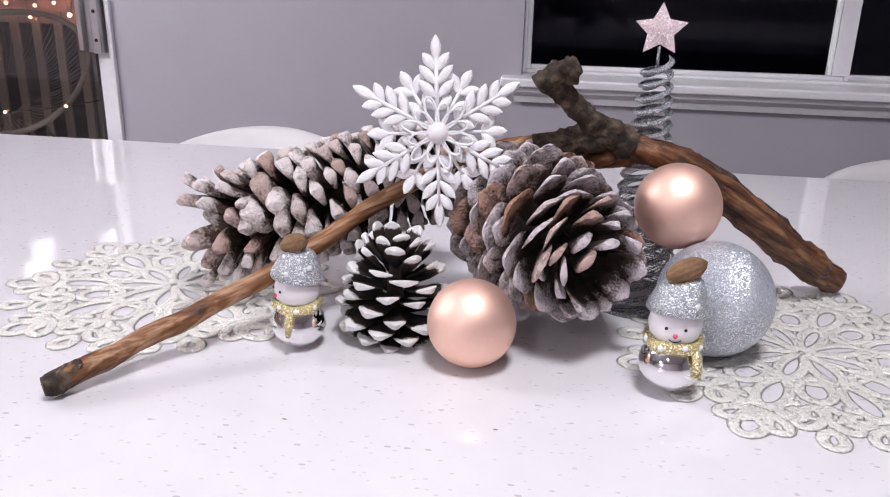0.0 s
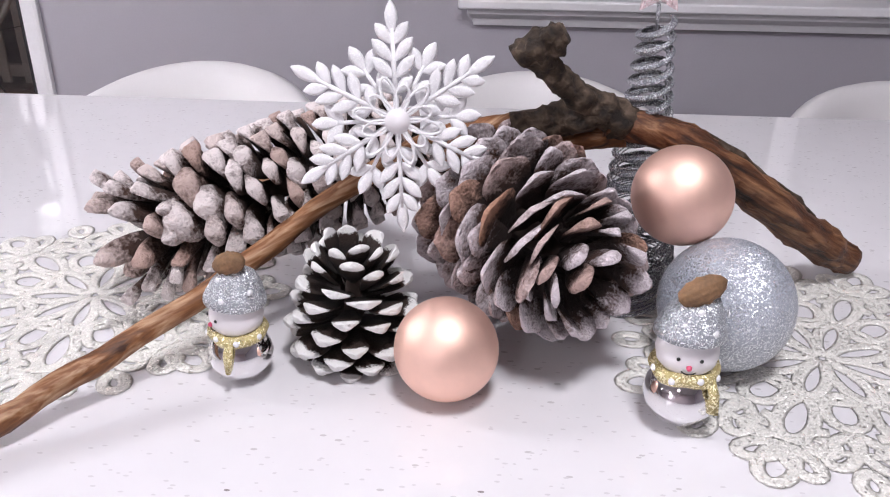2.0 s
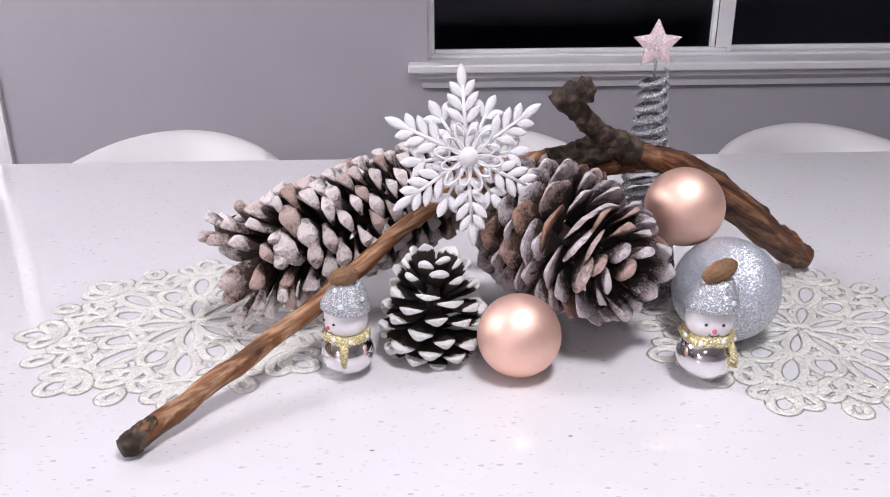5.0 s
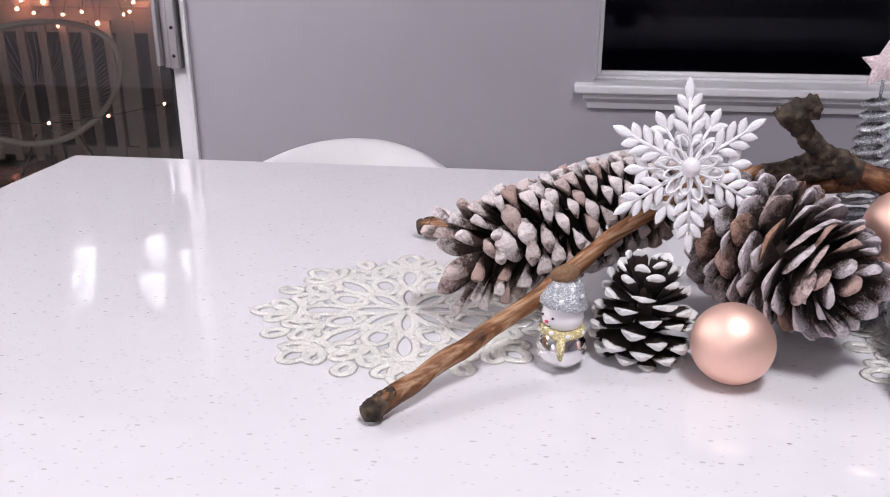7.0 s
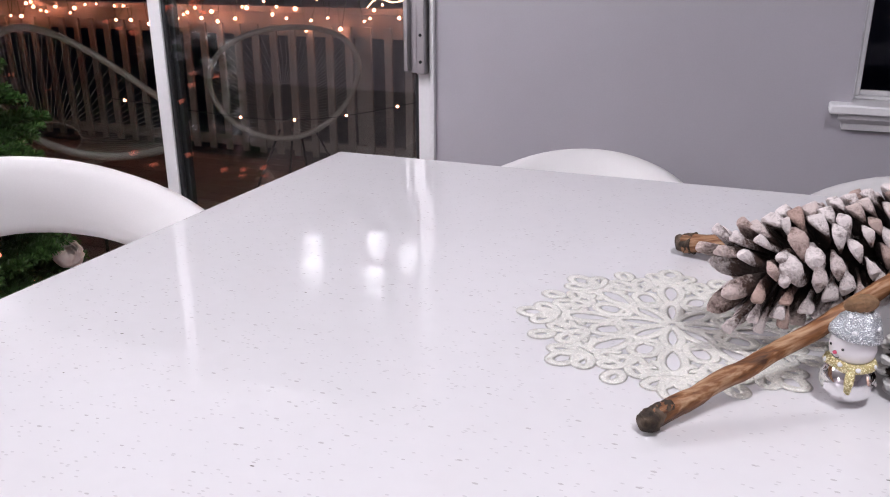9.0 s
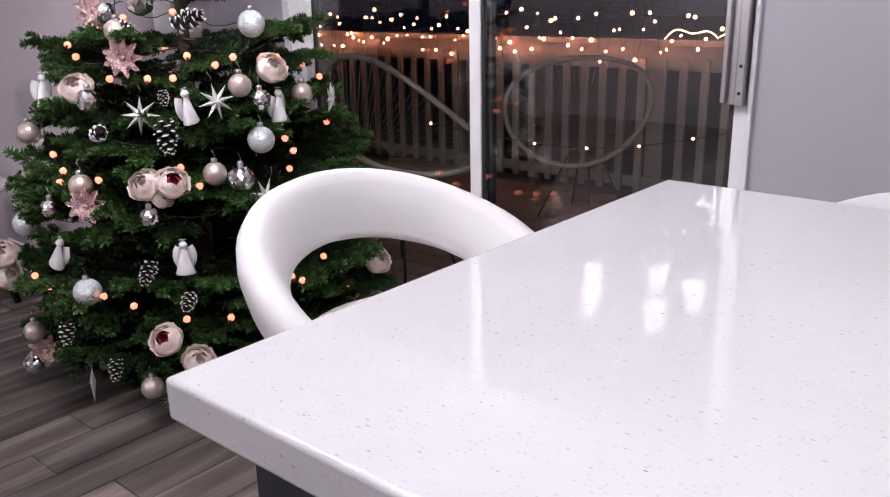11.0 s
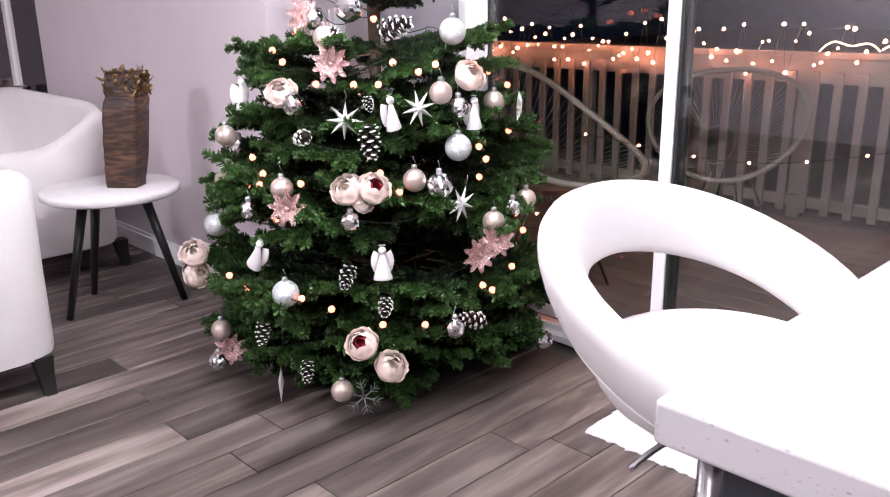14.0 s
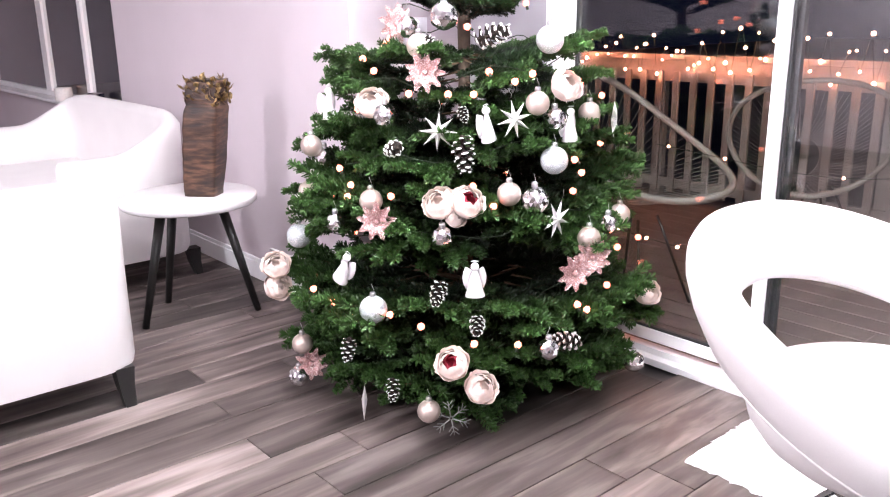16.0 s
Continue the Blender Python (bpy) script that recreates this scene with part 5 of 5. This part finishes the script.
# stars, glitter flowers, angels, icicle
def star_bm(n, r1, r0, d):
    """One of n pointed rays, ridged in front."""
    bm = bmesh.new()
    for a in (math.pi / 2,):
        h = math.pi / n
        q = [bm.verts.new(v) for v in ((0, -d, 0), (r0 * math.cos(a - h), 0, r0 * math.sin(a - h)), (r1 * math.cos(a), 0, r1 * math.sin(a)), (r0 * math.cos(a + h), 0, r0 * math.sin(a + h)), (0, d, 0), (r1 * 0.55 * math.cos(a), -d * 0.75, r1 * 0.55 * math.sin(a)))]
        for f in ((0, 1, 5), (1, 2, 5), (2, 3, 5), (3, 0, 5), (1, 4, 2), (2, 4, 3)):
            bm.faces.new([q[i] for i in f])
    return bm


RAY = mesh_of("ray", star_bm(8, 0.056, 0.018, 0.010), M_SILVERP, False)
for i, (x, y, z) in enumerate(((-2.43, 1.19, 0.90), (-2.30, 1.36, 0.93), (-2.20, 1.43, 0.65), (-2.30, 1.80, 0.89))):
    hung("star_ornament", (x, y, z), [("ray", RAY, "", pose(0, 0, 0, 0, 45 * k, 0)) for k in range(8)] + [("hook", HOOK, "", Matrix.Translation((0, 0, 0.052)))], "silver-white eight-pointed star ornament in the fir", "star ornament", "stars in the fir", rz=(0, 20, 35, 70)[i], tilt=(4, -12, 20, 0)[i])
bm = bmesh.new()
for k in range(6):
    a = math.pi * k / 3
    d, s_ = Vector((math.cos(a), 0, math.sin(a))), Vector((-math.sin(a), 0, math.cos(a)))
    tube([d * 0.004, d * 0.056], [0.0025, 0.0012], 5, bm)
    for q in (0.026, 0.040):
        for t in (-1, 1):
            tube([d * q, d * (q + 0.016) + s_ * t * 0.014], 0.0014, 5, bm)
WEB = mesh_of("snowflake_body", bm, M_GREYSTAR)
hung("snowflake_ornament", (-2.32, 1.13, 0.085), [("snowflake_body", WEB, "", I4)], "pewter grey metal snowflake hanging low in the fir", "snowflake ornament", "", tilt=20)


def flower_bm():
    bm = bmesh.new()
    rp = random.Random(5)
    for layer, (n, ln, y) in enumerate(((9, 0.056, 0.0), (7, 0.040, -0.010))):
        for k in range(n):
            a = 2 * math.pi * k / n + layer * 0.4
            d, s_ = Vector((math.cos(a), 0, math.sin(a))), Vector((-math.sin(a), 0, math.cos(a)))
            prev = None
            for i in range(7):
                u = i / 6
                w = 0.012 * math.sin(math.pi * (0.08 + 0.9 * u)) * (1.25 if i % 2 else 0.85)
                c = d * (0.006 + ln * u) + Vector((0, y - 0.014 * math.sin(u * 2.2), 0))
                row = [bm.verts.new(c + s_ * w), bm.verts.new(c + Vector((0, 0.004, 0))), bm.verts.new(c - s_ * w)]
                if prev:
                    for j in (0, 1):
                        bm.faces.new((prev[j], prev[j + 1], row[j + 1], row[j]))
                prev = row
    return bm


POIN = mesh_of("petals", flower_bm(), M_PINKGLIT)
POINC = mesh_of("stamens", ball_bm(0.009, 10), M_PINKGLIT)
for i, (x, y, z) in enumerate(((-2.48, 1.19, 1.06), (-2.54, 1.05, 0.65), (-2.15, 1.53, 0.53), (-2.87, 1.00, 0.12), (-2.15, 1.45, 0.50), (-2.60, 1.18, 1.19))):
    hung("glitter_flower", (x, y, z), [("petals", POIN, "", I4), ("stamens", POINC, "", Matrix.Translation((0, -0.012, 0)))], "dusty pink glittered poinsettia clipped in the fir", "flower ornament", "glitter flowers in the fir", rz=i * 9 - 15, tilt=i * 31, size=0.95)

SKIRT = mesh_of("robe", lathe([(0, 0.0), (0.026, 0.0), (0.0265, 0.003), (0.020, 0.025), (0.012, 0.055), (0.0065, 0.072), (0, 0.073)], 20, squash=0.7), M_FACE)
HEAD = mesh_of("head", ball_bm(0.011, 16), M_FACE)
HALO = mesh_of("halo", tube([(0.010 * math.cos(t), 0.004 * math.sin(t), 0) for t in [2 * math.pi * k / 18 for k in range(18)]], 0.0012, 5, closed=True), M_ALU)


def wing_bm(s_):
    bm = bmesh.new()
    prev = None
    for i in range(9):
        u = i / 8
        x0, x1 = s_ * (0.006 + 0.012 * u), s_ * (0.012 + 0.020 * math.sin(0.5 + 2.3 * u) ** 0.8)
        z = 0.070 - 0.058 * u
        row = [bm.verts.new((x0, 0.007, z)), bm.verts.new((x1, 0.014, z + 0.008 * (1 - u))), bm.verts.new((x1, 0.016, z + 0.008 * (1 - u))), bm.verts.new((x0, 0.0095, z))]
        if prev:
            for j in range(4):
                bm.faces.new((prev[j], prev[(j + 1) % 4], row[(j + 1) % 4], row[j]))
        prev = row
    bmesh.ops.recalc_face_normals(bm, faces=bm.faces)
    return bm


WL, WR = mesh_of("wing", wing_bm(-1), M_FACE), mesh_of("wing", wing_bm(1), M_FACE)
for i, (x, y, z) in enumerate(((-2.90, 1.14, 0.90), (-2.33, 1.29, 0.875), (-2.27, 1.18, 0.46), (-2.64, 0.98, 0.465), (-2.27, 1.56, 0.85))):
    hung("angel_ornament", (x, y, z), [("robe", SKIRT, "", I4), ("head", HEAD, "", Matrix.Translation((0, 0, 0.082))), ("wing", WL, "", I4), ("wing", WR, "", I4), ("halo", HALO, "silver halo", Matrix.Translation((0, 0, 0.097)))],
         "white porcelain winged ornament hanging in the fir", "angel ornament", "angels in the fir", rz=(35, 55, 0, -50, 30)[i], tilt=(0, -12, 0, 28, 0)[i], size=1.05)
bm = bmesh.new()
q = [bm.verts.new(v) for v in ((0, 0, 0.06), (0.009, 0, 0.012), (0, 0.009, 0.012), (-0.009, 0, 0.012), (0, -0.009, 0.012), (0, 0, -0.06))]
for k in range(4):
    bm.faces.new((q[0], q[1 + k], q[1 + (k + 1) % 4]))
    bm.faces.new((q[5], q[1 + (k + 1) % 4], q[1 + k]))
hung("icicle_ornament", (-2.57, 1.00, 0.085), [("drop", mesh_of("drop", bm, M_SILVERP, False), "", I4), ("hook", HOOK, "", Matrix.Translation((0, 0, 0.05)))], "silver faceted drop ornament hanging low in the fir", "drop ornament", "", tilt=3)

# small frosted cones in the fir
for i, (x, y, z, s_, ax) in enumerate(((-2.39, 1.33, 1.15, 1.25, (1, 0.4, 0.3)), (-2.48, 1.22, 1.13, 0.8, (-0.6, -0.4, 0.8)), (-2.36, 1.22, 0.865, 1.2, (0.15, 0, -1)), (-2.38, 1.24, 0.945, 0.62, (0.6, -0.3, -0.5)), (-2.53, 1.11, 0.85, 0.9, (-1, 0.2, -0.3)), (-2.24, 1.16, 0.39, 0.85, (0.6, -0.6, -0.2)), (-2.10, 1.39, 0.32, 1.0, (-0.4, -0.8, 0.2)), (-2.33, 1.10, 0.48, 0.9, (0.4, -0.6, -0.5)), (-2.55, 0.94, 0.29, 0.85, (0, -0.2, -1)), (-2.45, 1.02, 0.17, 0.8, (0.5, -0.4, -0.6)))):
    p = Vector((x, y, z)) + PUSH - Vector(ax).normalized() * 0.03
    L_ = 0.075 * s_
    c_ = pine_cone(along(p, p + Vector(ax)), L_, 34, SC_W if i not in (6,) else SC_A, [0.018 * s_, 0.028 * s_, 0.029 * s_, 0.026 * s_, 0.020 * s_, 0.012 * s_], [0, 8, 18, 30, 45, 65], [0.020 * s_, 0.024 * s_, 0.025 * s_, 0.024 * s_, 0.021 * s_, 0.018 * s_], "small pine cone with white tips wired into the fir", 0.007, 0.5, "cones in the fir")

# fairy lights in the fir: one cable with its bulbs
lights = thing("fairy_lights", pose(TXC, TYC, 0), "warm white fairy lights wound round the fir", "fairy lights")
BULB = mesh_of("bulb", lathe([(0, -0.008), (0.006, -0.006), (0.0085, 0), (0.006, 0.006), (0, 0.010)], 10), M_BULB)
CUFF = mesh_of("socket", lathe([(0, -0.016), (0.0035, -0.016), (0.0035, -0.004), (0, -0.004)], 8), M_CABLE)
rl = random.Random(3)
tri = [(-2.68, 1.06, 0.73), (-2.75, 1.07, 0.77), (-2.67, 1.04, 0.70), (-2.28, 1.26, 0.70), (-2.51, 1.08, 0.72), (-2.76, 0.96, 0.41), (-2.64, 0.95, 0.40), (-2.54, 0.96, 0.38), (-2.44, 1.01, 0.40), (-2.35, 1.05, 0.38), (-2.23, 1.14, 0.34), (-2.16, 1.24, 0.33), (-2.12, 1.57, 0.44), (-2.12, 1.44, 0.41), (-2.11, 1.47, 0.39)]
tri += [(-2.23, 1.57, 0.76), (-2.24, 1.55, 0.80), (-2.29, 1.58, 1.04), (-2.30, 1.43, 1.05), (-2.35, 1.31, 1.06), (-2.52, 1.16, 1.00), (-2.42, 1.22, 1.00), (-2.61, 1.17, 1.15), (-2.64, 1.13, 1.06), (-2.72, 1.15, 1.09), (-2.18, 1.69, 0.52), (-2.25, 1.89, 0.50), (-2.37, 1.27, 1.00), (-2.32, 1.38, 1.03), (-2.35, 1.80, 0.96)]
for i in range(46):        # the rest of the chain, in loose rounds
    f = i / 45
    z = 0.25 + 1.2 * f
    a = 2 * math.pi * 5 * f + rl.uniform(-0.2, 0.2)
    if math.cos(a - radians(-41)) > 0.15 and rl.random() < 0.6:
        continue
    R = float(np.interp(z, *TREE_R)) * rl.uniform(0.72, 0.92)
    tri.append((TXC + R * math.cos(a), min(YW - 0.06, TYC + R * math.sin(a)), z + rl.uniform(-0.05, 0.05)))
pts = []
for i, p in enumerate(tri):
    ob = new("bulb", BULB)
    ob.parent = lights
    v = Vector(p) + (PUSH * 0.9 if i < 30 else Vector())
    ob.matrix_local = Matrix.Translation(v - Vector((TXC, TYC, 0))) @ pose(0, 0, 0, rl.uniform(-60, 60), rl.uniform(-60, 60), 0) @ Matrix.Scale(1.25, 4)
    so = new("socket", CUFF)
    so.parent = ob
cab = []
for i in range(260):
    f = i / 259
    z = 0.2 + 1.3 * f
    a = 2 * math.pi * 6 * f
    R = float(np.interp(z, *TREE_R)) * (0.80 + 0.05 * math.sin(i * 1.3))
    cab.append((R * math.cos(a), min(YW - 0.06 - TYC, R * math.sin(a)), z + 0.02 * math.sin(i * 0.9)))
part("cable", tube(cab, 0.0016, 4), M_CABLE, lights, "dark green cable")
M_WHITECABLE = material("white_cable", (0.72, 0.70, 0.70), 0.5)
whole("power_cable", tube(smoothed([(-3.05, 1.05, 0.42), (-3.25, 1.08, 0.40), (-3.45, 1.25, 0.27), (-3.62, 1.42, 0.28), (-3.75, 1.455, 0.30)], 40), 0.0035, 6), M_WHITECABLE, "white power cable looping from the fir to the wall", "cable")
sock = thing("wall_switch", pose(XC + 0.001, 1.80, 1.14, 0, 0, 0), "white wall switch plate near the balcony door", "switch")
part("plate", abox(0, 0.006, -0.04, 0.04, -0.06, 0.06, bevel=0.002), M_TRIM, sock)
part("rocker", abox(0.006, 0.011, -0.016, 0.016, -0.032, 0.032, bevel=0.002), M_TRIM, sock)

# ====== lamp over the corner of the room
M_SHADE = emitter("frosted_lamp_glass", (0.96, 0.94, 1.0), 110.0)
lamp = thing("ceiling_lamp", pose(-1.90, 0.80, 2.45), "ceiling lamp with five frosted glass shades", "ceiling lamp")
part("canopy", lathe([(0, -0.03), (0.05, -0.03), (0.065, -0.012), (0.065, -0.0005), (0, -0.0005)], 28), M_CHROME, lamp)
for k, (x, y) in enumerate(((-0.15, 0.20), (-0.30, -0.08), (0.17, 0.20), (-0.04, -0.26), (0.27, 0.02))):
    z = -0.49 if k != 4 else -0.55
    part("arm", tube(smoothed([(0, 0, -0.03), (x * 0.5, y * 0.5, -0.16), (x, y, z + 0.12)], 12), 0.006, 8), M_CHROME, lamp)
    part("shade", lathe([(0.018, 0.13), (0.034, 0.115), (0.050, 0.03), (0.054, 0.0), (0.050, 0.002), (0.045, 0.03), (0.014, 0.118), (0.018, 0.13)], 24), M_SHADE, lamp, "glowing frosted glass shade").matrix_local = Matrix.Translation((x, y, z))

# jars on the sill behind the armchair
M_WAX = material("white_candle_wax", (0.78, 0.74, 0.72), 0.6)
for x, mt_, lb in ((-6.75, M_WAX, "white candle jar on the window sill"), (-6.12, M_DISCO, "mercury glass candle jar on the window sill")):
    jr = thing("candle_jar", pose(x, YL - 0.005, W2LOW + 0.001), lb, "candle jar", "jars on the sill")
    part("jar", lathe([(0, 0), (0.052, 0), (0.058, 0.006), (0.058, 0.085), (0.054, 0.09), (0.050, 0.088), (0.050, 0.06), (0, 0.06)], 24), mt_, jr)
    part("wick", tube([(0, 0, 0.059), (0.001, 0, 0.075)], 0.0012, 5), M_INK, jr)

# ====== balcony outside
DZ, RY = -0.10, 4.75
deck = thing("deck", pose(0, 0, 0), "weathered wooden balcony deck boards", "deck", kind="structure")
bd = mesh_of("board", abox(-3.4, 2.2, -0.068, 0.068, -0.03, 0.0, bevel=0.003), M_DECK)
for i in range(19):
    ob = new("board", bd)
    ob.parent = deck
    ob.matrix_local = Matrix.Translation((-2.6, YW + 0.20 + 0.144 * i, DZ))
rail = thing("balcony_railing", pose(-2.6, RY, DZ), "dull beige painted wooden balcony railing with flat pickets", "railing", kind="structure")
part("top_rail", abox(-3.4, 1.9, -0.05, 0.05, 0.975, 1.015, bevel=0.005), M_RAIL, rail)
part("upper_rail", abox(-3.4, 1.9, -0.02, 0.02, 0.83, 0.974, bevel=0.004), M_RAIL, rail)
part("lower_rail", abox(-3.4, 1.9, -0.02, 0.02, 0.08, 0.15, bevel=0.004), M_RAIL, rail)
pk = mesh_of("picket", abox(-0.025, 0.025, -0.042, -0.021, 0.05, 0.90, bevel=0.003), M_RAIL)
for i in range(38):
    ob = new("picket", pk)
    ob.parent = rail
    ob.matrix_local = Matrix.Translation((-3.35 + 0.137 * i, 0, 0))
po = mesh_of("post", abox(-0.045, 0.045, -0.005, 0.045, -0.0, 0.974, bevel=0.004), M_RAIL)
for x in (-3.2, -1.6, 0.0, 1.6):
    ob = new("post", po)
    ob.parent = rail
    ob.matrix_local = Matrix.Translation((x, 0.026, 0))


def string_chair(m, label):
    ch = thing("string_chair", m, label, "outdoor chair", "chairs on the balcony")
    A, B, n = 0.43, 0.36, 72
    rim = [Vector((A * math.cos(2 * math.pi * k / n), B * math.sin(2 * math.pi * k / n), 0.10 * math.cos(2 * math.pi * k / n) ** 2)) for k in range(n)]
    part("rim", tube(rim, 0.016, 8, closed=True), M_CORD, ch)
    hub = [Vector((-0.10 + 0.10 * math.cos(2 * math.pi * k / n), 0.13 * math.sin(2 * math.pi * k / n), -0.25)) for k in range(n)]
    part("seat_ring", tube(hub, 0.0025, 6, closed=True), M_CORD, ch)
    for k in range(n):
        mid = (rim[k] + hub[k]) / 2 + Vector((0, 0, -0.05))
        part("cord", tube([rim[k], mid, hub[k]], 0.0018, 4), M_CORD, ch)
    return ch


c1 = string_chair(Matrix.Translation((-2.86, 2.72, 0.62)) @ pose(0, 0, 0, 8, 32, 8), "pale string chair on the balcony beside the glass")
c2 = copy_thing(c1, Matrix.Translation((-2.74, 4.12, 0.54)) @ pose(0, 0, 0, 52, 0, 14))
tagged(c2, "pale oval string chair on the balcony by the railing")
M_STEEL = material("dark_steel_rod", (0.05, 0.05, 0.05), 0.5, 0.6)
for cx, cy, zt in ((-2.86, 2.72, 0.42), (-2.74, 4.18, 0.36)):
    fr2 = thing("chair_stand", pose(cx, cy, DZ), "dark steel rod stand of a balcony chair", "chair stand", "stands on the balcony")
    for k in range(4):
        a = radians(45 + 90 * k)
        part("leg", tube([(0.10 * math.cos(a), 0.10 * math.sin(a), zt), (0.27 * math.cos(a), 0.27 * math.sin(a), 0.0)], 0.007, 6), M_STEEL, fr2)

# bulbs along the railing
gl = thing("balcony_lights", pose(-2.6, RY - 0.06, DZ + 0.99), "warm string lights tangled along the balcony railing", "string lights")
BB = mesh_of("bulb", lathe([(0, -0.010), (0.008, -0.007), (0.011, 0), (0.007, 0.008), (0, 0.012)], 10), M_BULBOUT)
rb = random.Random(21)
cable = []
for i in range(120):
    f = i / 119
    x = -3.3 + 4.9 * f
    dense = 1 if x < 0.3 else 0.5
    z = 0.04 + 0.05 * math.sin(i * 1.9) + rb.uniform(-0.12, 0.14) * dense
    y = rb.uniform(-0.05, 0.0)
    cable.append((x, y, z))
    if rb.random() < 0.55 + 0.45 * dense:
        ob = new("bulb", BB)
        ob.parent = gl
        ob.matrix_local = Matrix.Translation((x, y, z)) @ Matrix.Scale(rb.uniform(0.7, 1.25), 4)
part("cable", tube(smoothed(cable, 380), 0.002, 4), M_CABLE, gl)
for k, pts in enumerate((((-0.9, 3.9, 0.78), (-1.5, 3.6, 0.62), (-2.2, 3.3, 0.50), (-2.9, 2.9, 0.62)), ((-2.4, 2.45, 0.30), (-2.9, 2.5, 0.34), (-3.3, 2.6, 0.55)))):
    dg = thing("drooping_lights", pose(*pts[0]), "string of warm lights hanging across the balcony", "string lights")
    P = [p - Vector(pts[0]) for p in smoothed(pts, 40)]
    part("cable", tube(P, 0.0018, 4), M_CABLE, dg)
    for i in range(2, 40, 4 if k == 0 else 6):
        ob = new("bulb", BB)
        ob.parent = dg
        ob.matrix_local = Matrix.Translation(P[i]) @ Matrix.Scale(0.65, 4)
# thin led ropes draped over the rail at the right
M_ROPE = emitter("warm_led_rope", (1.0, 0.60, 0.38), 7.0)
rope = thing("led_rope", pose(-1.6, RY - 0.08, DZ + 1.05), "thin warm LED rope looped along the railing", "led rope")
for k in range(5):
    x = -0.9 + 0.34 * k
    pts = [(x + 0.33 * u, 0, 0.055 * math.sin(math.pi * u) + 0.02 * math.sin(9 * u + k) - 0.03) for u in [i / 14 for i in range(15)]]
    part("strand", tube(smoothed(pts, 30), 0.0045, 5), M_ROPE, rope)
for k, (x, z) in enumerate(((0.25, -0.22), (0.05, -0.38), (0.35, -0.5))):
    pts = [(x + 0.30 * u, -0.02, z + 0.16 * u + 0.02 * math.sin(8 * u)) for u in [i / 10 for i in range(11)]]
    part("strand", tube(smoothed(pts, 24), 0.0045, 5), M_ROPE, rope)
whole("ground", abox(-60, 60, YW + 0.3, 120, -3.3, -3.2), M_DECK, "dark ground below the balcony", "ground", kind="structure", smooth=False)

# ====== floor planks
floor_ob = bpy.data.objects["floor"]
PLANKS = [mesh_of("plank", abox(-0.7485, 0.7485, -0.0732, 0.0732, -0.011, 0.0, bevel=0.0012, seg=1), M_FLOOR, False)]
rp = random.Random(8)
x, col = -7.0, 0
while x < XE - 0.08:
    y = YS + 0.75 - rp.uniform(0, 1.2)
    while y < YW + 0.6:
        lo, hi = max(y - 0.7485, YS), min(y + 0.7485, YW if x > XC else YL)
        if hi - lo > 0.05:
            ob = new("plank", PLANKS[0])
            ob.parent = floor_ob
            ob.matrix_local = Matrix.Translation((x, (lo + hi) / 2, 0)) @ pose(0, 0, 0, 0, 0, 90) @ Matrix.Diagonal(((hi - lo) / 1.497, 1, 1, 1))
        y += 1.5
    x += 0.15
    col += 1
